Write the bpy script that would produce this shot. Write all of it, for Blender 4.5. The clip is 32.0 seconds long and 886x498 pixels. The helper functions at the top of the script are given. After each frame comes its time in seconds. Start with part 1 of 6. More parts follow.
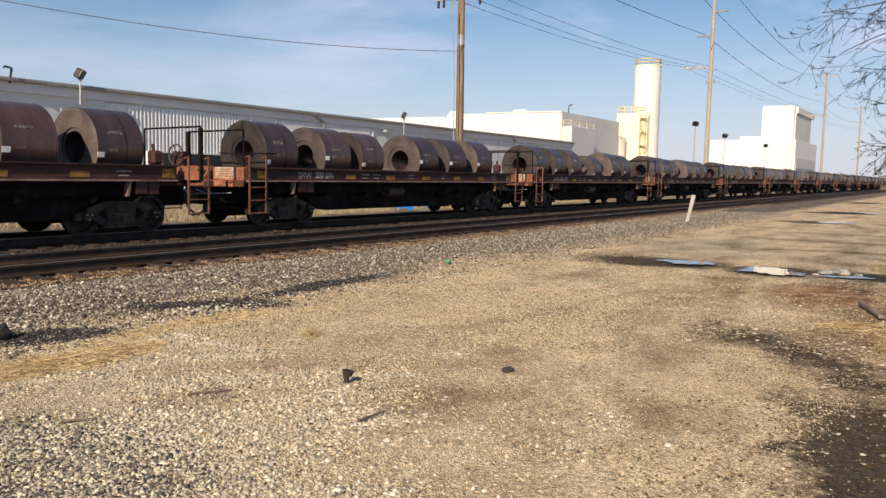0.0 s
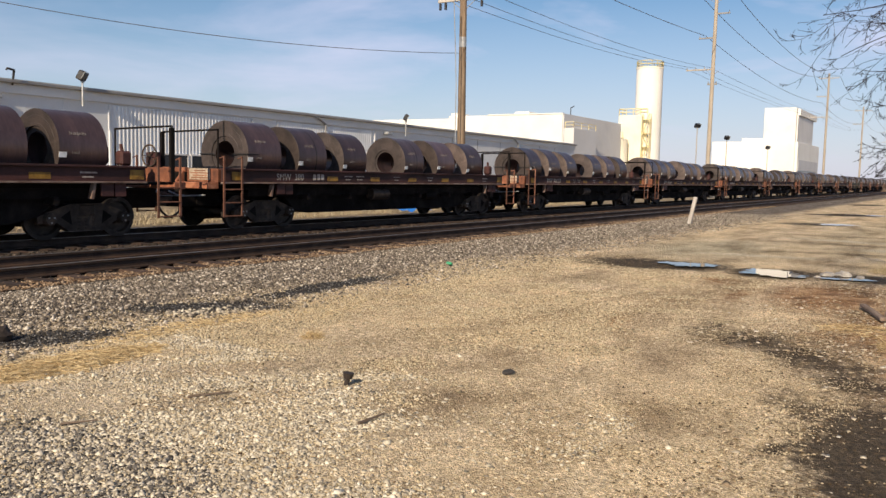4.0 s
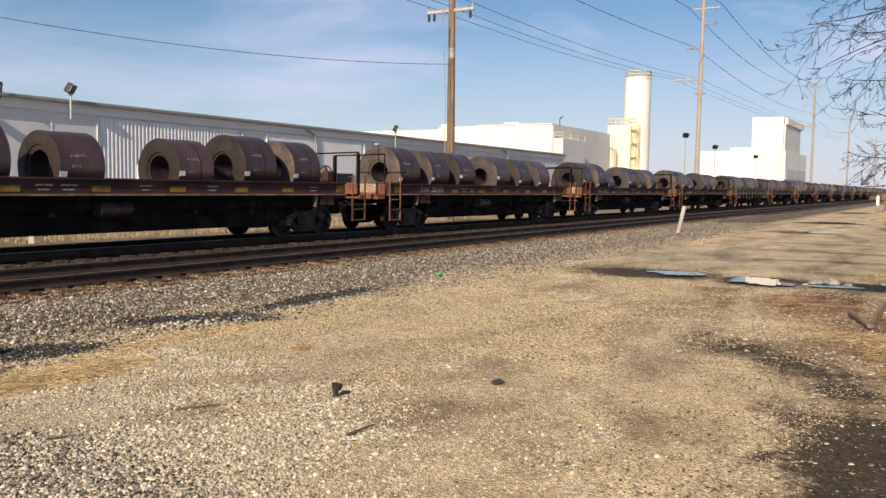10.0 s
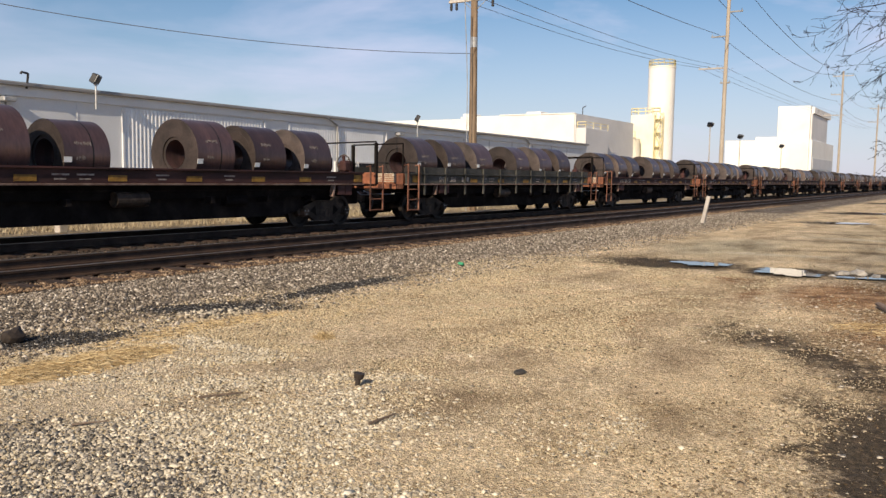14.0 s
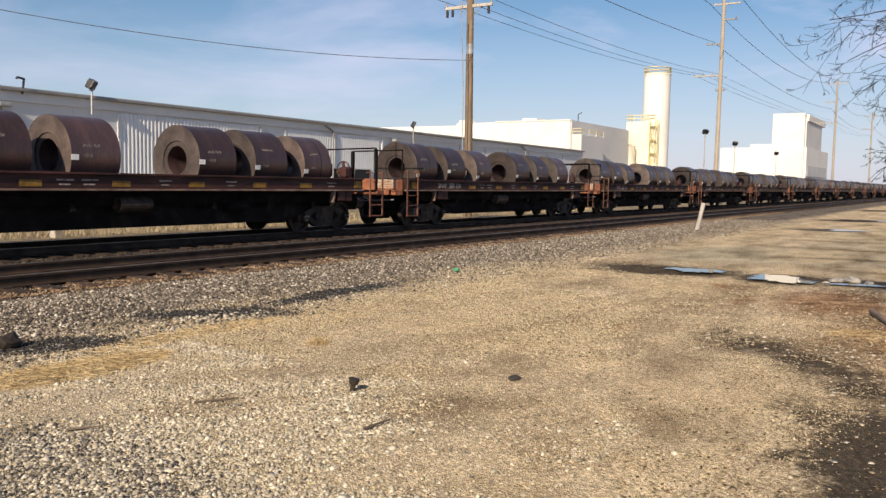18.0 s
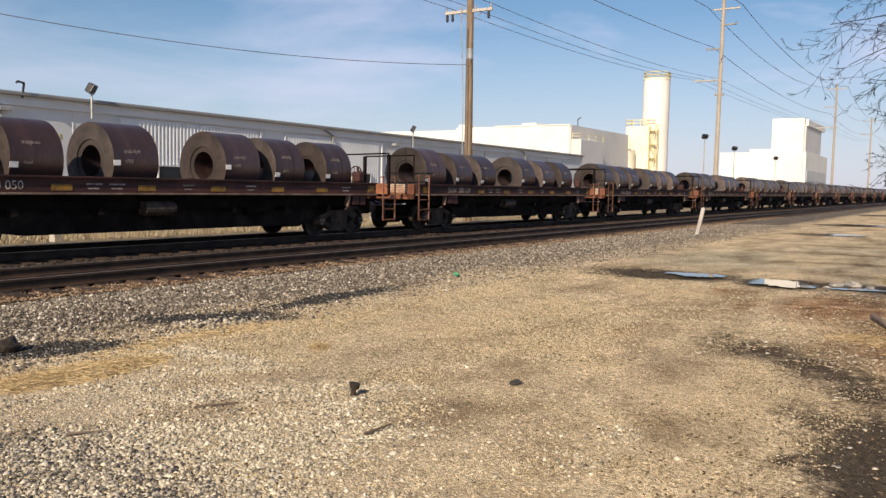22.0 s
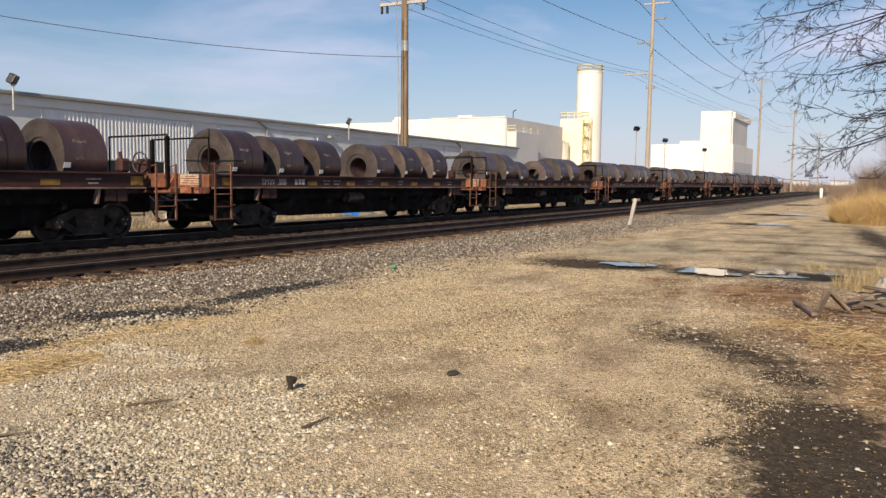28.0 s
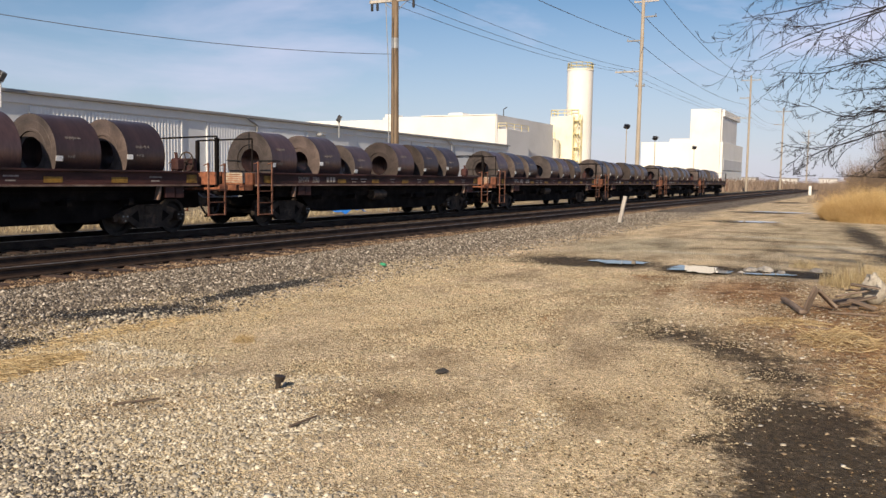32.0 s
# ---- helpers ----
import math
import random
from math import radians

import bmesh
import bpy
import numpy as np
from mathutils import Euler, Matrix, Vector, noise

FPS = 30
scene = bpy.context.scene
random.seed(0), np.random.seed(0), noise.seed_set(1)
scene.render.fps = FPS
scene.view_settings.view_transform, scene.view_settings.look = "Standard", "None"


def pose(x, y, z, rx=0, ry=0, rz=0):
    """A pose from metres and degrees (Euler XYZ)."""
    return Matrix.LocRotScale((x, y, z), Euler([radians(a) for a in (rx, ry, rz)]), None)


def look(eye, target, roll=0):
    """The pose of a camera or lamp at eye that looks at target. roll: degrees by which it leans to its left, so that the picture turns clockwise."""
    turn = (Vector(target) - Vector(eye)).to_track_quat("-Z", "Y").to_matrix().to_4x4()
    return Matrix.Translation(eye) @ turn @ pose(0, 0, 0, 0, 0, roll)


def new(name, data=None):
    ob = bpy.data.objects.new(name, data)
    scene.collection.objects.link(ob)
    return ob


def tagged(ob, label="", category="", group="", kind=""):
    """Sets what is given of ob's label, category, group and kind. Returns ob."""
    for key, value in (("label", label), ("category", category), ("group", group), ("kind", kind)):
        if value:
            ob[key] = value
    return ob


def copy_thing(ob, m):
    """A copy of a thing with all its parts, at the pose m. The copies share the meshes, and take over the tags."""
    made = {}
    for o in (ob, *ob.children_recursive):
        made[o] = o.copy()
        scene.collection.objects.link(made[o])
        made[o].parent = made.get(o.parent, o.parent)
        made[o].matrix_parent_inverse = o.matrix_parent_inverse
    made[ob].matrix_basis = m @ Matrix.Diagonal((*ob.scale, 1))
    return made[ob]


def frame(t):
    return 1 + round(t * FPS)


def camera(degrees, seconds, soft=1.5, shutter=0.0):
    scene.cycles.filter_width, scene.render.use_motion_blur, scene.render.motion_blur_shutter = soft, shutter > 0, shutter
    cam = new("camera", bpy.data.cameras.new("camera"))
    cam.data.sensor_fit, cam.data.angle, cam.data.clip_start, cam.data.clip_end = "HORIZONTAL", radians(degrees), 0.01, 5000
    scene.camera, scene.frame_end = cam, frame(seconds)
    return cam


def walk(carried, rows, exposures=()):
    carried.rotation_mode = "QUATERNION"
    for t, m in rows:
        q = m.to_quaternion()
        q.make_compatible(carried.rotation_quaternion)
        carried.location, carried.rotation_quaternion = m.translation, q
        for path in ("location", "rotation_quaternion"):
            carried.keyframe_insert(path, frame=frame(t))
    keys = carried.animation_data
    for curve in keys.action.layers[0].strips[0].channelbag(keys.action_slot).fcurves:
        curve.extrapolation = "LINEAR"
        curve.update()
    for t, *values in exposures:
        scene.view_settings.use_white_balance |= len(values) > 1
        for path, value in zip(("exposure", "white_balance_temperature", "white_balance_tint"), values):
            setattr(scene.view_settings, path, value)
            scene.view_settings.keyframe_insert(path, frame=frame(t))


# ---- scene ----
cam = camera(56.1, 32.0, soft=1.45)
# seconds, x, y, z of the eye, pitch, roll, yaw
ROWS = [
    (0, -0.025, 0.039, 1.657, -5.20, -1.21, -58.20),
    (0.5, -0.035, 0.033, 1.663, -5.06, -1.07, -58.00),
    (1, -0.032, 0.027, 1.665, -5.12, -1.31, -58.08),
    (1.5, -0.032, 0.019, 1.659, -5.20, -1.53, -58.14),
    (2, -0.029, 0.025, 1.659, -5.30, -1.65, -58.32),
    (2.5, -0.035, 0.023, 1.662, -5.32, -1.64, -58.27),
    (3, -0.030, 0.029, 1.660, -5.12, -1.57, -58.25),
    (3.5, -0.024, 0.029, 1.662, -5.06, -1.34, -58.05),
    (5.5, -0.017, 0.024, 1.657, -5.11, -0.76, -58.50),
    (6, -0.016, 0.022, 1.660, -5.03, -0.97, -58.85),
    (6.5, -0.019, 0.020, 1.655, -4.85, -1.10, -58.93),
    (7, -0.022, 0.024, 1.659, -4.84, -1.03, -58.93),
    (7.5, -0.026, 0.021, 1.663, -4.82, -0.95, -58.70),
    (8, -0.013, 0.028, 1.657, -4.63, -0.86, -58.60),
    (8.5, -0.010, 0.022, 1.653, -4.51, -0.94, -58.52),
    (9, -0.026, 0.002, 1.659, -4.41, -1.01, -58.62),
    (9.5, -0.006, 0.011, 1.656, -4.32, -0.89, -58.93),
    (10, -0.012, 0.011, 1.658, -4.33, -0.89, -58.74),
    (10.5, -0.004, 0.021, 1.649, -4.59, -0.86, -58.04),
    (11, 0.003, 0.019, 1.650, -4.64, -0.81, -57.52),
    (11.5, 0.009, 0.020, 1.647, -4.57, -0.78, -57.25),
    (12, -0.003, 0.017, 1.654, -4.60, -0.90, -56.97),
    (12.5, 0.014, 0.026, 1.650, -4.85, -1.02, -56.84),
    (13, 0.004, 0.022, 1.650, -5.04, -0.92, -57.04),
    (13.5, -0.005, 0.025, 1.649, -5.07, -0.96, -57.23),
    (14, 0.010, 0.030, 1.650, -5.04, -0.90, -57.24),
    (14.5, 0.009, 0.028, 1.650, -4.97, -0.89, -57.24),
    (16.5, -0.002, 0.009, 1.647, -4.54, -0.82, -57.40),
    (17, 0.001, 0.013, 1.648, -4.62, -0.91, -57.41),
    (17.5, -0.004, 0.018, 1.647, -4.56, -0.94, -57.46),
    (18, -0.013, 0.010, 1.652, -4.61, -1.05, -57.53),
    (18.5, 0.000, 0.024, 1.647, -4.62, -1.17, -57.60),
    (19, 0.003, 0.032, 1.643, -4.62, -1.27, -57.62),
    (19.5, -0.000, 0.039, 1.646, -4.69, -1.31, -57.82),
    (20, -0.015, 0.033, 1.647, -4.64, -1.33, -57.96),
    (20.5, -0.023, 0.033, 1.653, -4.51, -1.27, -58.04),
    (21, -0.007, 0.037, 1.645, -4.15, -1.08, -58.30),
    (21.5, -0.008, 0.035, 1.646, -4.10, -1.14, -57.91),
    (22, -0.001, 0.032, 1.647, -4.30, -1.10, -57.56),
    (22.5, -0.000, 0.026, 1.646, -4.50, -1.02, -57.54),
    (23, -0.006, 0.024, 1.648, -4.70, -1.10, -58.37),
    (23.5, -0.012, 0.011, 1.651, -4.71, -1.08, -59.65),
    (24, -0.019, 0.006, 1.651, -4.76, -1.14, -63.22),
    (24.5, -0.014, 0.012, 1.648, -4.74, -1.24, -63.99),
    (25, -0.024, 0.008, 1.654, -4.68, -1.33, -63.65),
    (25.5, -0.007, 0.029, 1.646, -4.38, -0.82, -62.77),
    (26, -0.016, 0.019, 1.649, -4.42, -0.80, -61.42),
    (26.5, -0.019, 0.016, 1.649, -4.69, -1.06, -61.81),
    (28.5, -0.012, 0.010, 1.646, -4.76, -0.65, -62.05),
    (29, -0.005, 0.012, 1.647, -4.77, -0.71, -62.88),
    (29.5, -0.011, 0.004, 1.647, -4.70, -0.61, -63.09),
    (30, -0.001, 0.005, 1.644, -4.76, -0.77, -63.14),
    (30.5, -0.005, 0.005, 1.643, -4.80, -0.82, -62.99),
    (31, 0.007, 0.022, 1.642, -4.92, -0.99, -62.80),
    (31.5, 0.001, 0.022, 1.641, -5.00, -0.92, -62.56),
    (32, 0.000, 0.000, 1.650, -4.91, -0.85, -62.54),
]
walk(cam, [(t, pose(x, y, z, 90 + p, r, w)) for t, x, y, z, p, r, w in ROWS],
     exposures=[(0.0, 0.24), (22.0, 0.24), (24.5, 0.18), (32.0, 0.18)])

# ---- world and sun ----
SUN_EL, SUN_FROM = radians(29.5), Vector((-0.98, -0.2))  # the sun stands low behind the camera's left shoulder
world = bpy.data.worlds.new("sky")
scene.world = world
world.use_nodes = True
wn, wl = world.node_tree.nodes, world.node_tree.links
wn.clear()
sky = wn.new("ShaderNodeTexSky")
sky.sky_type, sky.sun_disc = "NISHITA", False
sky.sun_elevation, sky.sun_rotation = SUN_EL, math.atan2(SUN_FROM.x, SUN_FROM.y)
sky.altitude, sky.air_density, sky.dust_density, sky.ozone_density = 200, 1.1, 0.35, 5.0
coord = wn.new("ShaderNodeTexCoord")
squash = wn.new("ShaderNodeMapping")
squash.inputs["Scale"].default_value = (1.5, 1.5, 6.0)
squash.inputs["Rotation"].default_value = (0.16, -0.2, 0.5)
wisp = wn.new("ShaderNodeTexNoise")
wisp.inputs["Scale"].default_value, wisp.inputs["Detail"].default_value = 1.7, 6
wisp.inputs["Roughness"].default_value, wisp.inputs["Distortion"].default_value = 0.55, 0.4
fade = wn.new("ShaderNodeValToRGB")
fade.color_ramp.elements[0].position, fade.color_ramp.elements[0].color = 0.46, (0, 0, 0, 1)
fade.color_ramp.elements[1].position, fade.color_ramp.elements[1].color = 0.74, (0.8, 0.8, 0.8, 1)
cloud = wn.new("ShaderNodeMixRGB")
cloud.inputs[2].default_value = (8.6, 8.5, 10.7, 1)
bg = wn.new("ShaderNodeBackground")
bg.inputs["Strength"].default_value = 0.078
wo = wn.new("ShaderNodeOutputWorld")
wl.new(coord.outputs["Generated"], squash.inputs["Vector"])
wl.new(squash.outputs[0], wisp.inputs["Vector"])
wl.new(wisp.outputs["Fac"], fade.inputs["Fac"])
wl.new(sky.outputs["Color"], cloud.inputs[1])
height = wn.new("ShaderNodeSeparateXYZ")
low = wn.new("ShaderNodeMapRange")
low.inputs["From Min"].default_value, low.inputs["From Max"].default_value = 0.0, 0.2
low.inputs["To Min"].default_value, low.inputs["To Max"].default_value = 0.74, 0.0
haze = wn.new("ShaderNodeMixRGB")
haze.inputs[2].default_value = (7.4, 7.4, 9.3, 1)
wl.new(coord.outputs["Generated"], height.inputs[0])
wl.new(height.outputs["Z"], low.inputs["Value"])
side = wn.new("ShaderNodeMapRange")
side.inputs["From Min"].default_value, side.inputs["From Max"].default_value = 0.3, 0.95
side.inputs["To Min"].default_value, side.inputs["To Max"].default_value = 0.2, 1.0
both = wn.new("ShaderNodeMath")
both.operation = "MULTIPLY"
wl.new(height.outputs["X"], side.inputs["Value"])
wl.new(side.outputs[0], both.inputs[0])
wl.new(low.outputs[0], both.inputs[1])
wl.new(both.outputs[0], haze.inputs[0])
wl.new(cloud.outputs["Color"], haze.inputs[1])
thin = wn.new("ShaderNodeMapRange")
thin.inputs["From Min"].default_value, thin.inputs["From Max"].default_value = 0.55, 1.0
thin.inputs["To Min"].default_value, thin.inputs["To Max"].default_value = 0.55, 1.5
veil = wn.new("ShaderNodeMath")
veil.operation, veil.use_clamp = "MULTIPLY", True
wl.new(height.outputs["X"], thin.inputs["Value"])
wl.new(thin.outputs[0], veil.inputs[0])
wl.new(fade.outputs["Color"], veil.inputs[1])
wl.new(veil.outputs[0], cloud.inputs[0])
wl.new(haze.outputs["Color"], bg.inputs["Color"])
wl.new(bg.outputs[0], wo.inputs["Surface"])

sun = new("sun", bpy.data.lights.new("sun", "SUN"))
sun.data.energy, sun.data.angle, sun.data.color = 5.0, radians(0.6), (1.0, 0.82, 0.6)
sun.matrix_world = look((-60, -20, 40), (-60 - SUN_FROM.x * math.cos(SUN_EL), -20 - SUN_FROM.y * math.cos(SUN_EL), 40 - math.sin(SUN_EL)))


# ---- materials ----
def shader(name, rough=0.7, metal=0.0, spec=0.4):
    m = bpy.data.materials.new(name)
    m.use_nodes = True
    b = m.node_tree.nodes["Principled BSDF"]
    b.inputs["Roughness"].default_value, b.inputs["Metallic"].default_value = rough, metal
    b.inputs["Specular IOR Level"].default_value = spec
    return m, m.node_tree.nodes, m.node_tree.links, b


def noise_node(n, l, scale, detail=5, rough=0.6, coords="Object", stretch=None, distort=0.0):
    c = n.new("ShaderNodeTexCoord")
    t = n.new("ShaderNodeTexNoise")
    t.inputs["Scale"].default_value, t.inputs["Detail"].default_value = scale, detail
    t.inputs["Roughness"].default_value, t.inputs["Distortion"].default_value = rough, distort
    if stretch:
        s = n.new("ShaderNodeMapping")
        s.inputs["Scale"].default_value = stretch
        l.new(c.outputs[coords], s.inputs["Vector"])
        l.new(s.outputs[0], t.inputs["Vector"])
    else:
        l.new(c.outputs[coords], t.inputs["Vector"])
    return t


def ramp(n, l, source, stops, span=1.0):
    """A colour ramp over 0 to span; the stops run from 0 to 1."""
    if span != 1.0:
        k = n.new("ShaderNodeMath")
        k.operation = "DIVIDE"
        k.inputs[1].default_value = span
        l.new(source, k.inputs[0])
        source = k.outputs[0]
    r = n.new("ShaderNodeValToRGB")
    e = r.color_ramp.elements
    while len(e) < len(stops):
        e.new(0.5)
    for k, (p, c) in enumerate(stops):
        e[k].position, e[k].color = p, (*c, 1) if len(c) == 3 else c
    l.new(source, r.inputs["Fac"])
    return r


def blend(n, l, fac, a, b, mode="MIX"):
    x = n.new("ShaderNodeMixRGB")
    x.blend_type = mode
    for slot, v in ((0, fac), (1, a), (2, b)):
        if isinstance(v, (int, float)):
            x.inputs[slot].default_value = v
        elif isinstance(v, tuple):
            x.inputs[slot].default_value = (*v, 1)
        else:
            l.new(v, x.inputs[slot])
    return x.outputs[0]


def bump(n, l, b, height, strength=0.3, distance=0.01):
    k = n.new("ShaderNodeBump")
    k.inputs["Strength"].default_value, k.inputs["Distance"].default_value = strength, distance
    l.new(height, k.inputs["Height"])
    l.new(k.outputs[0], b.inputs["Normal"])


def worn(name, base, dark, light, scale=3.0, fine=40.0, rough=0.7, metal=0.0, vary=0.15, bumps=0.15, coords="Object", stretch=None, spec=0.4, tint=None, grain=0.7):
    """A surface with stains at one scale, grain at another and a small change from piece to piece."""
    m, n, l, b = shader(name, rough, metal, spec)
    big = noise_node(n, l, scale, 6, 0.62, coords, stretch, 0.3)
    small = noise_node(n, l, fine, 4, 0.6, coords, stretch)
    c = ramp(n, l, big.outputs["Fac"], [(0.3, dark), (0.52, base), (0.78, light)]).outputs[0]
    g = ramp(n, l, small.outputs["Fac"], [(0.3, (0.72, 0.72, 0.72)), (0.7, (1.22, 1.22, 1.22))]).outputs[0]
    c = blend(n, l, grain, c, g, "MULTIPLY")
    info = n.new("ShaderNodeObjectInfo")
    shade = ramp(n, l, info.outputs["Random"], [(0.0, (1 - vary,) * 3), (1.0, (1 + vary,) * 3)]).outputs[0]
    c = blend(n, l, 1.0, c, shade, "MULTIPLY")
    if tint:
        often = ramp(n, l, info.outputs["Random"], [(0.25, (0, 0, 0)), (0.4, (1, 1, 1)), (0.6, (1, 1, 1)), (0.75, (0.3, 0.3, 0.3))]).outputs[0]
        c = blend(n, l, often, c, blend(n, l, 1.0, c, tint, "MULTIPLY"))
    l.new(c, b.inputs["Base Color"])
    r = ramp(n, l, big.outputs["Fac"], [(0.3, (min(1, rough + 0.12),) * 3), (0.75, (max(0.05, rough - 0.12),) * 3)]).outputs[0]
    l.new(r, b.inputs["Roughness"])
    if bumps:
        bump(n, l, b, small.outputs["Fac"], bumps, 0.01)
    return m


def plain(name, colour, rough=0.6, metal=0.0):
    return worn(name, colour, tuple(v * 0.75 for v in colour), tuple(min(1, v * 1.15) for v in colour), 6, 60, rough, metal, 0.08, 0.05)


M_COIL = worn("rolled_steel", (0.078, 0.045, 0.044), (0.04, 0.026, 0.029), (0.135, 0.074, 0.064), 0.9, 9.0, 0.36, 0.3, 0.4, 0.06, stretch=(2.2, 0.6, 0.6), spec=0.6, tint=(0.86, 0.95, 1.02))
M_FACE = worn("steel_edges", (0.077, 0.057, 0.052), (0.033, 0.026, 0.025), (0.142, 0.106, 0.094), 1.6, 22.0, 0.6, 0.1, 0.6, 0.12, tint=(0.86, 0.93, 0.97))
M_STRAP = plain("steel_strap", (0.035, 0.033, 0.033), 0.45, 0.6)
M_TAG = plain("white_tag", (0.93, 0.93, 0.92), 0.4)
M_CHALK = plain("chalk", (0.2, 0.175, 0.17), 0.9)
M_SILL = worn("oxide_paint", (0.052, 0.019, 0.018), (0.022, 0.011, 0.011), (0.105, 0.038, 0.03), 1.6, 30, 0.68, 0.0, 0.25, 0.15, stretch=(0.5, 1, 2.0))
M_EDGE = worn("bare_edge", (0.22, 0.15, 0.12), (0.09, 0.05, 0.04), (0.34, 0.27, 0.23), 2.5, 30, 0.6, 0.1, 0.2, 0.1)
M_END = worn("faded_orange_paint", (0.23, 0.085, 0.045), (0.08, 0.035, 0.025), (0.4, 0.19, 0.11), 3.0, 30, 0.72, 0.0, 0.3, 0.2)
# near-black grime; also paints the shade of openings and recesses
M_GRIMESHADE = worn("black_grime_and_shade", (0.011, 0.009, 0.009), (0.005, 0.004, 0.004), (0.025, 0.019, 0.017), 2.0, 25, 0.9, 0.0, 0.3, 0.25, spec=0.15)
M_TRUCK = worn("greasy_iron", (0.052, 0.039, 0.032), (0.018, 0.014, 0.012), (0.14, 0.095, 0.068), 3.0, 30, 0.65, 0.1, 0.3, 0.25, spec=0.3)
M_WHEEL = worn("wheel_steel", (0.04, 0.033, 0.03), (0.02, 0.016, 0.014), (0.1, 0.075, 0.06), 4.0, 30, 0.6, 0.4, 0.2, 0.15)
M_YELLOW = worn("yellow_sheeting", (0.27, 0.15, 0.025), (0.1, 0.05, 0.018), (0.38, 0.22, 0.04), 5, 60, 0.6, 0.0, 0.15, 0.05)
M_WHITE = worn("stencil_white", (0.42, 0.38, 0.35), (0.16, 0.11, 0.1), (0.6, 0.57, 0.53), 7, 60, 0.8, 0.0, 0.1, 0.0)
M_FADED = worn("faded_stencil", (0.3, 0.26, 0.24), (0.12, 0.07, 0.06), (0.4, 0.36, 0.33), 14, 60, 0.8, 0.0, 0.3, 0.0)
M_LABEL = worn("stencil_panel", (0.42, 0.35, 0.27), (0.25, 0.15, 0.1), (0.55, 0.5, 0.42), 10, 60, 0.8, 0.0, 0.1, 0.0)
M_BLACKCAR = worn("black_car_paint", (0.05, 0.05, 0.045), (0.025, 0.025, 0.023), (0.1, 0.095, 0.085), 1.6, 30, 0.7, 0.0, 0.2, 0.15)
M_LADDER = worn("rusty_orange_paint", (0.17, 0.072, 0.045), (0.07, 0.036, 0.027), (0.32, 0.17, 0.11), 3.0, 30, 0.75, 0.0, 0.4, 0.2)
M_HOSE = plain("rubber_hose", (0.02, 0.02, 0.02), 0.6)
M_RAIL = worn("rusty_rail", (0.05, 0.032, 0.024), (0.025, 0.017, 0.014), (0.085, 0.052, 0.036), 2.0, 30, 0.7, 0.3, 0.1, 0.2)
M_RAILTOP = worn("rail_head", (0.3, 0.27, 0.25), (0.16, 0.13, 0.12), (0.42, 0.4, 0.38), 1.2, 20, 0.38, 0.8, 0.1, 0.05, stretch=(0.3, 4, 4))
M_TIE = worn("creosoted_tie", (0.05, 0.03, 0.021), (0.022, 0.015, 0.012), (0.11, 0.065, 0.042), 2.5, 40, 0.9, 0.0, 0.35, 0.4, stretch=(3, 0.5, 3))
M_POLE = worn("weathered_pole", (0.24, 0.175, 0.12), (0.14, 0.1, 0.066), (0.36, 0.275, 0.195), 2.5, 25, 0.85, 0.0, 0.15, 0.3, stretch=(3, 3, 0.25))
M_PALEPOLE = worn("pale_pole", (0.43, 0.375, 0.31), (0.34, 0.29, 0.23), (0.52, 0.465, 0.4), 2.5, 25, 0.85, 0.0, 0.15, 0.3, stretch=(3, 3, 0.25))
M_WIRE = plain("wire", (0.12, 0.12, 0.13), 0.6, 0.3)
M_GALV = worn("galvanised", (0.42, 0.43, 0.44), (0.3, 0.31, 0.32), (0.52, 0.53, 0.54), 4, 40, 0.5, 0.5, 0.1, 0.05)
M_LAMPBODY = plain("lamp_body", (0.04, 0.04, 0.045), 0.5)
M_GLASS = plain("lamp_glass", (0.35, 0.36, 0.36), 0.15)
M_WALL = worn("grey_metal_panel", (0.68, 0.7, 0.73), (0.62, 0.64, 0.67), (0.73, 0.75, 0.78), 0.35, 12, 0.55, 0.0, 0.04, 0.0, grain=0.12)
M_CORR = worn("ribbed_siding", (0.72, 0.74, 0.77), (0.65, 0.67, 0.7), (0.77, 0.79, 0.82), 0.5, 14, 0.5, 0.1, 0.03, 0.0, grain=0.15)
M_TRIM = worn("eave_trim", (0.25, 0.25, 0.255), (0.22, 0.22, 0.225), (0.28, 0.28, 0.285), 1.0, 20, 0.5, 0.1, 0.05, 0.0, grain=0.2)
M_ROOF = worn("metal_roof", (0.36, 0.37, 0.38), (0.28, 0.29, 0.3), (0.43, 0.44, 0.45), 0.5, 14, 0.5, 0.2, 0.05, 0.05)
M_WHITEWALL = worn("white_painted_wall", (0.8, 0.79, 0.76), (0.72, 0.71, 0.68), (0.85, 0.84, 0.81), 0.15, 6, 0.7, 0.0, 0.03, 0.0, grain=0.2)
# pale grey cladding; on the hall's side this grey stands for shade
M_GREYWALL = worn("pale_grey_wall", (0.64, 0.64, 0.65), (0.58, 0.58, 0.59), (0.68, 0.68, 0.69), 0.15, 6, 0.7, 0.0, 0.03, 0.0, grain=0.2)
M_CREAM = worn("cream_tank_paint", (0.8, 0.765, 0.65), (0.72, 0.68, 0.56), (0.85, 0.82, 0.72), 0.4, 10, 0.6, 0.0, 0.04, 0.05)
M_SAFETY = plain("safety_yellow", (0.78, 0.68, 0.36), 0.6)
M_DARKGLASS = plain("dark_window", (0.03, 0.033, 0.038), 0.15)
M_WOOD = worn("grey_timber", (0.2, 0.15, 0.115), (0.08, 0.056, 0.042), (0.4, 0.34, 0.29), 3, 30, 0.9, 0.0, 0.35, 0.4, stretch=(0.4, 4, 4))
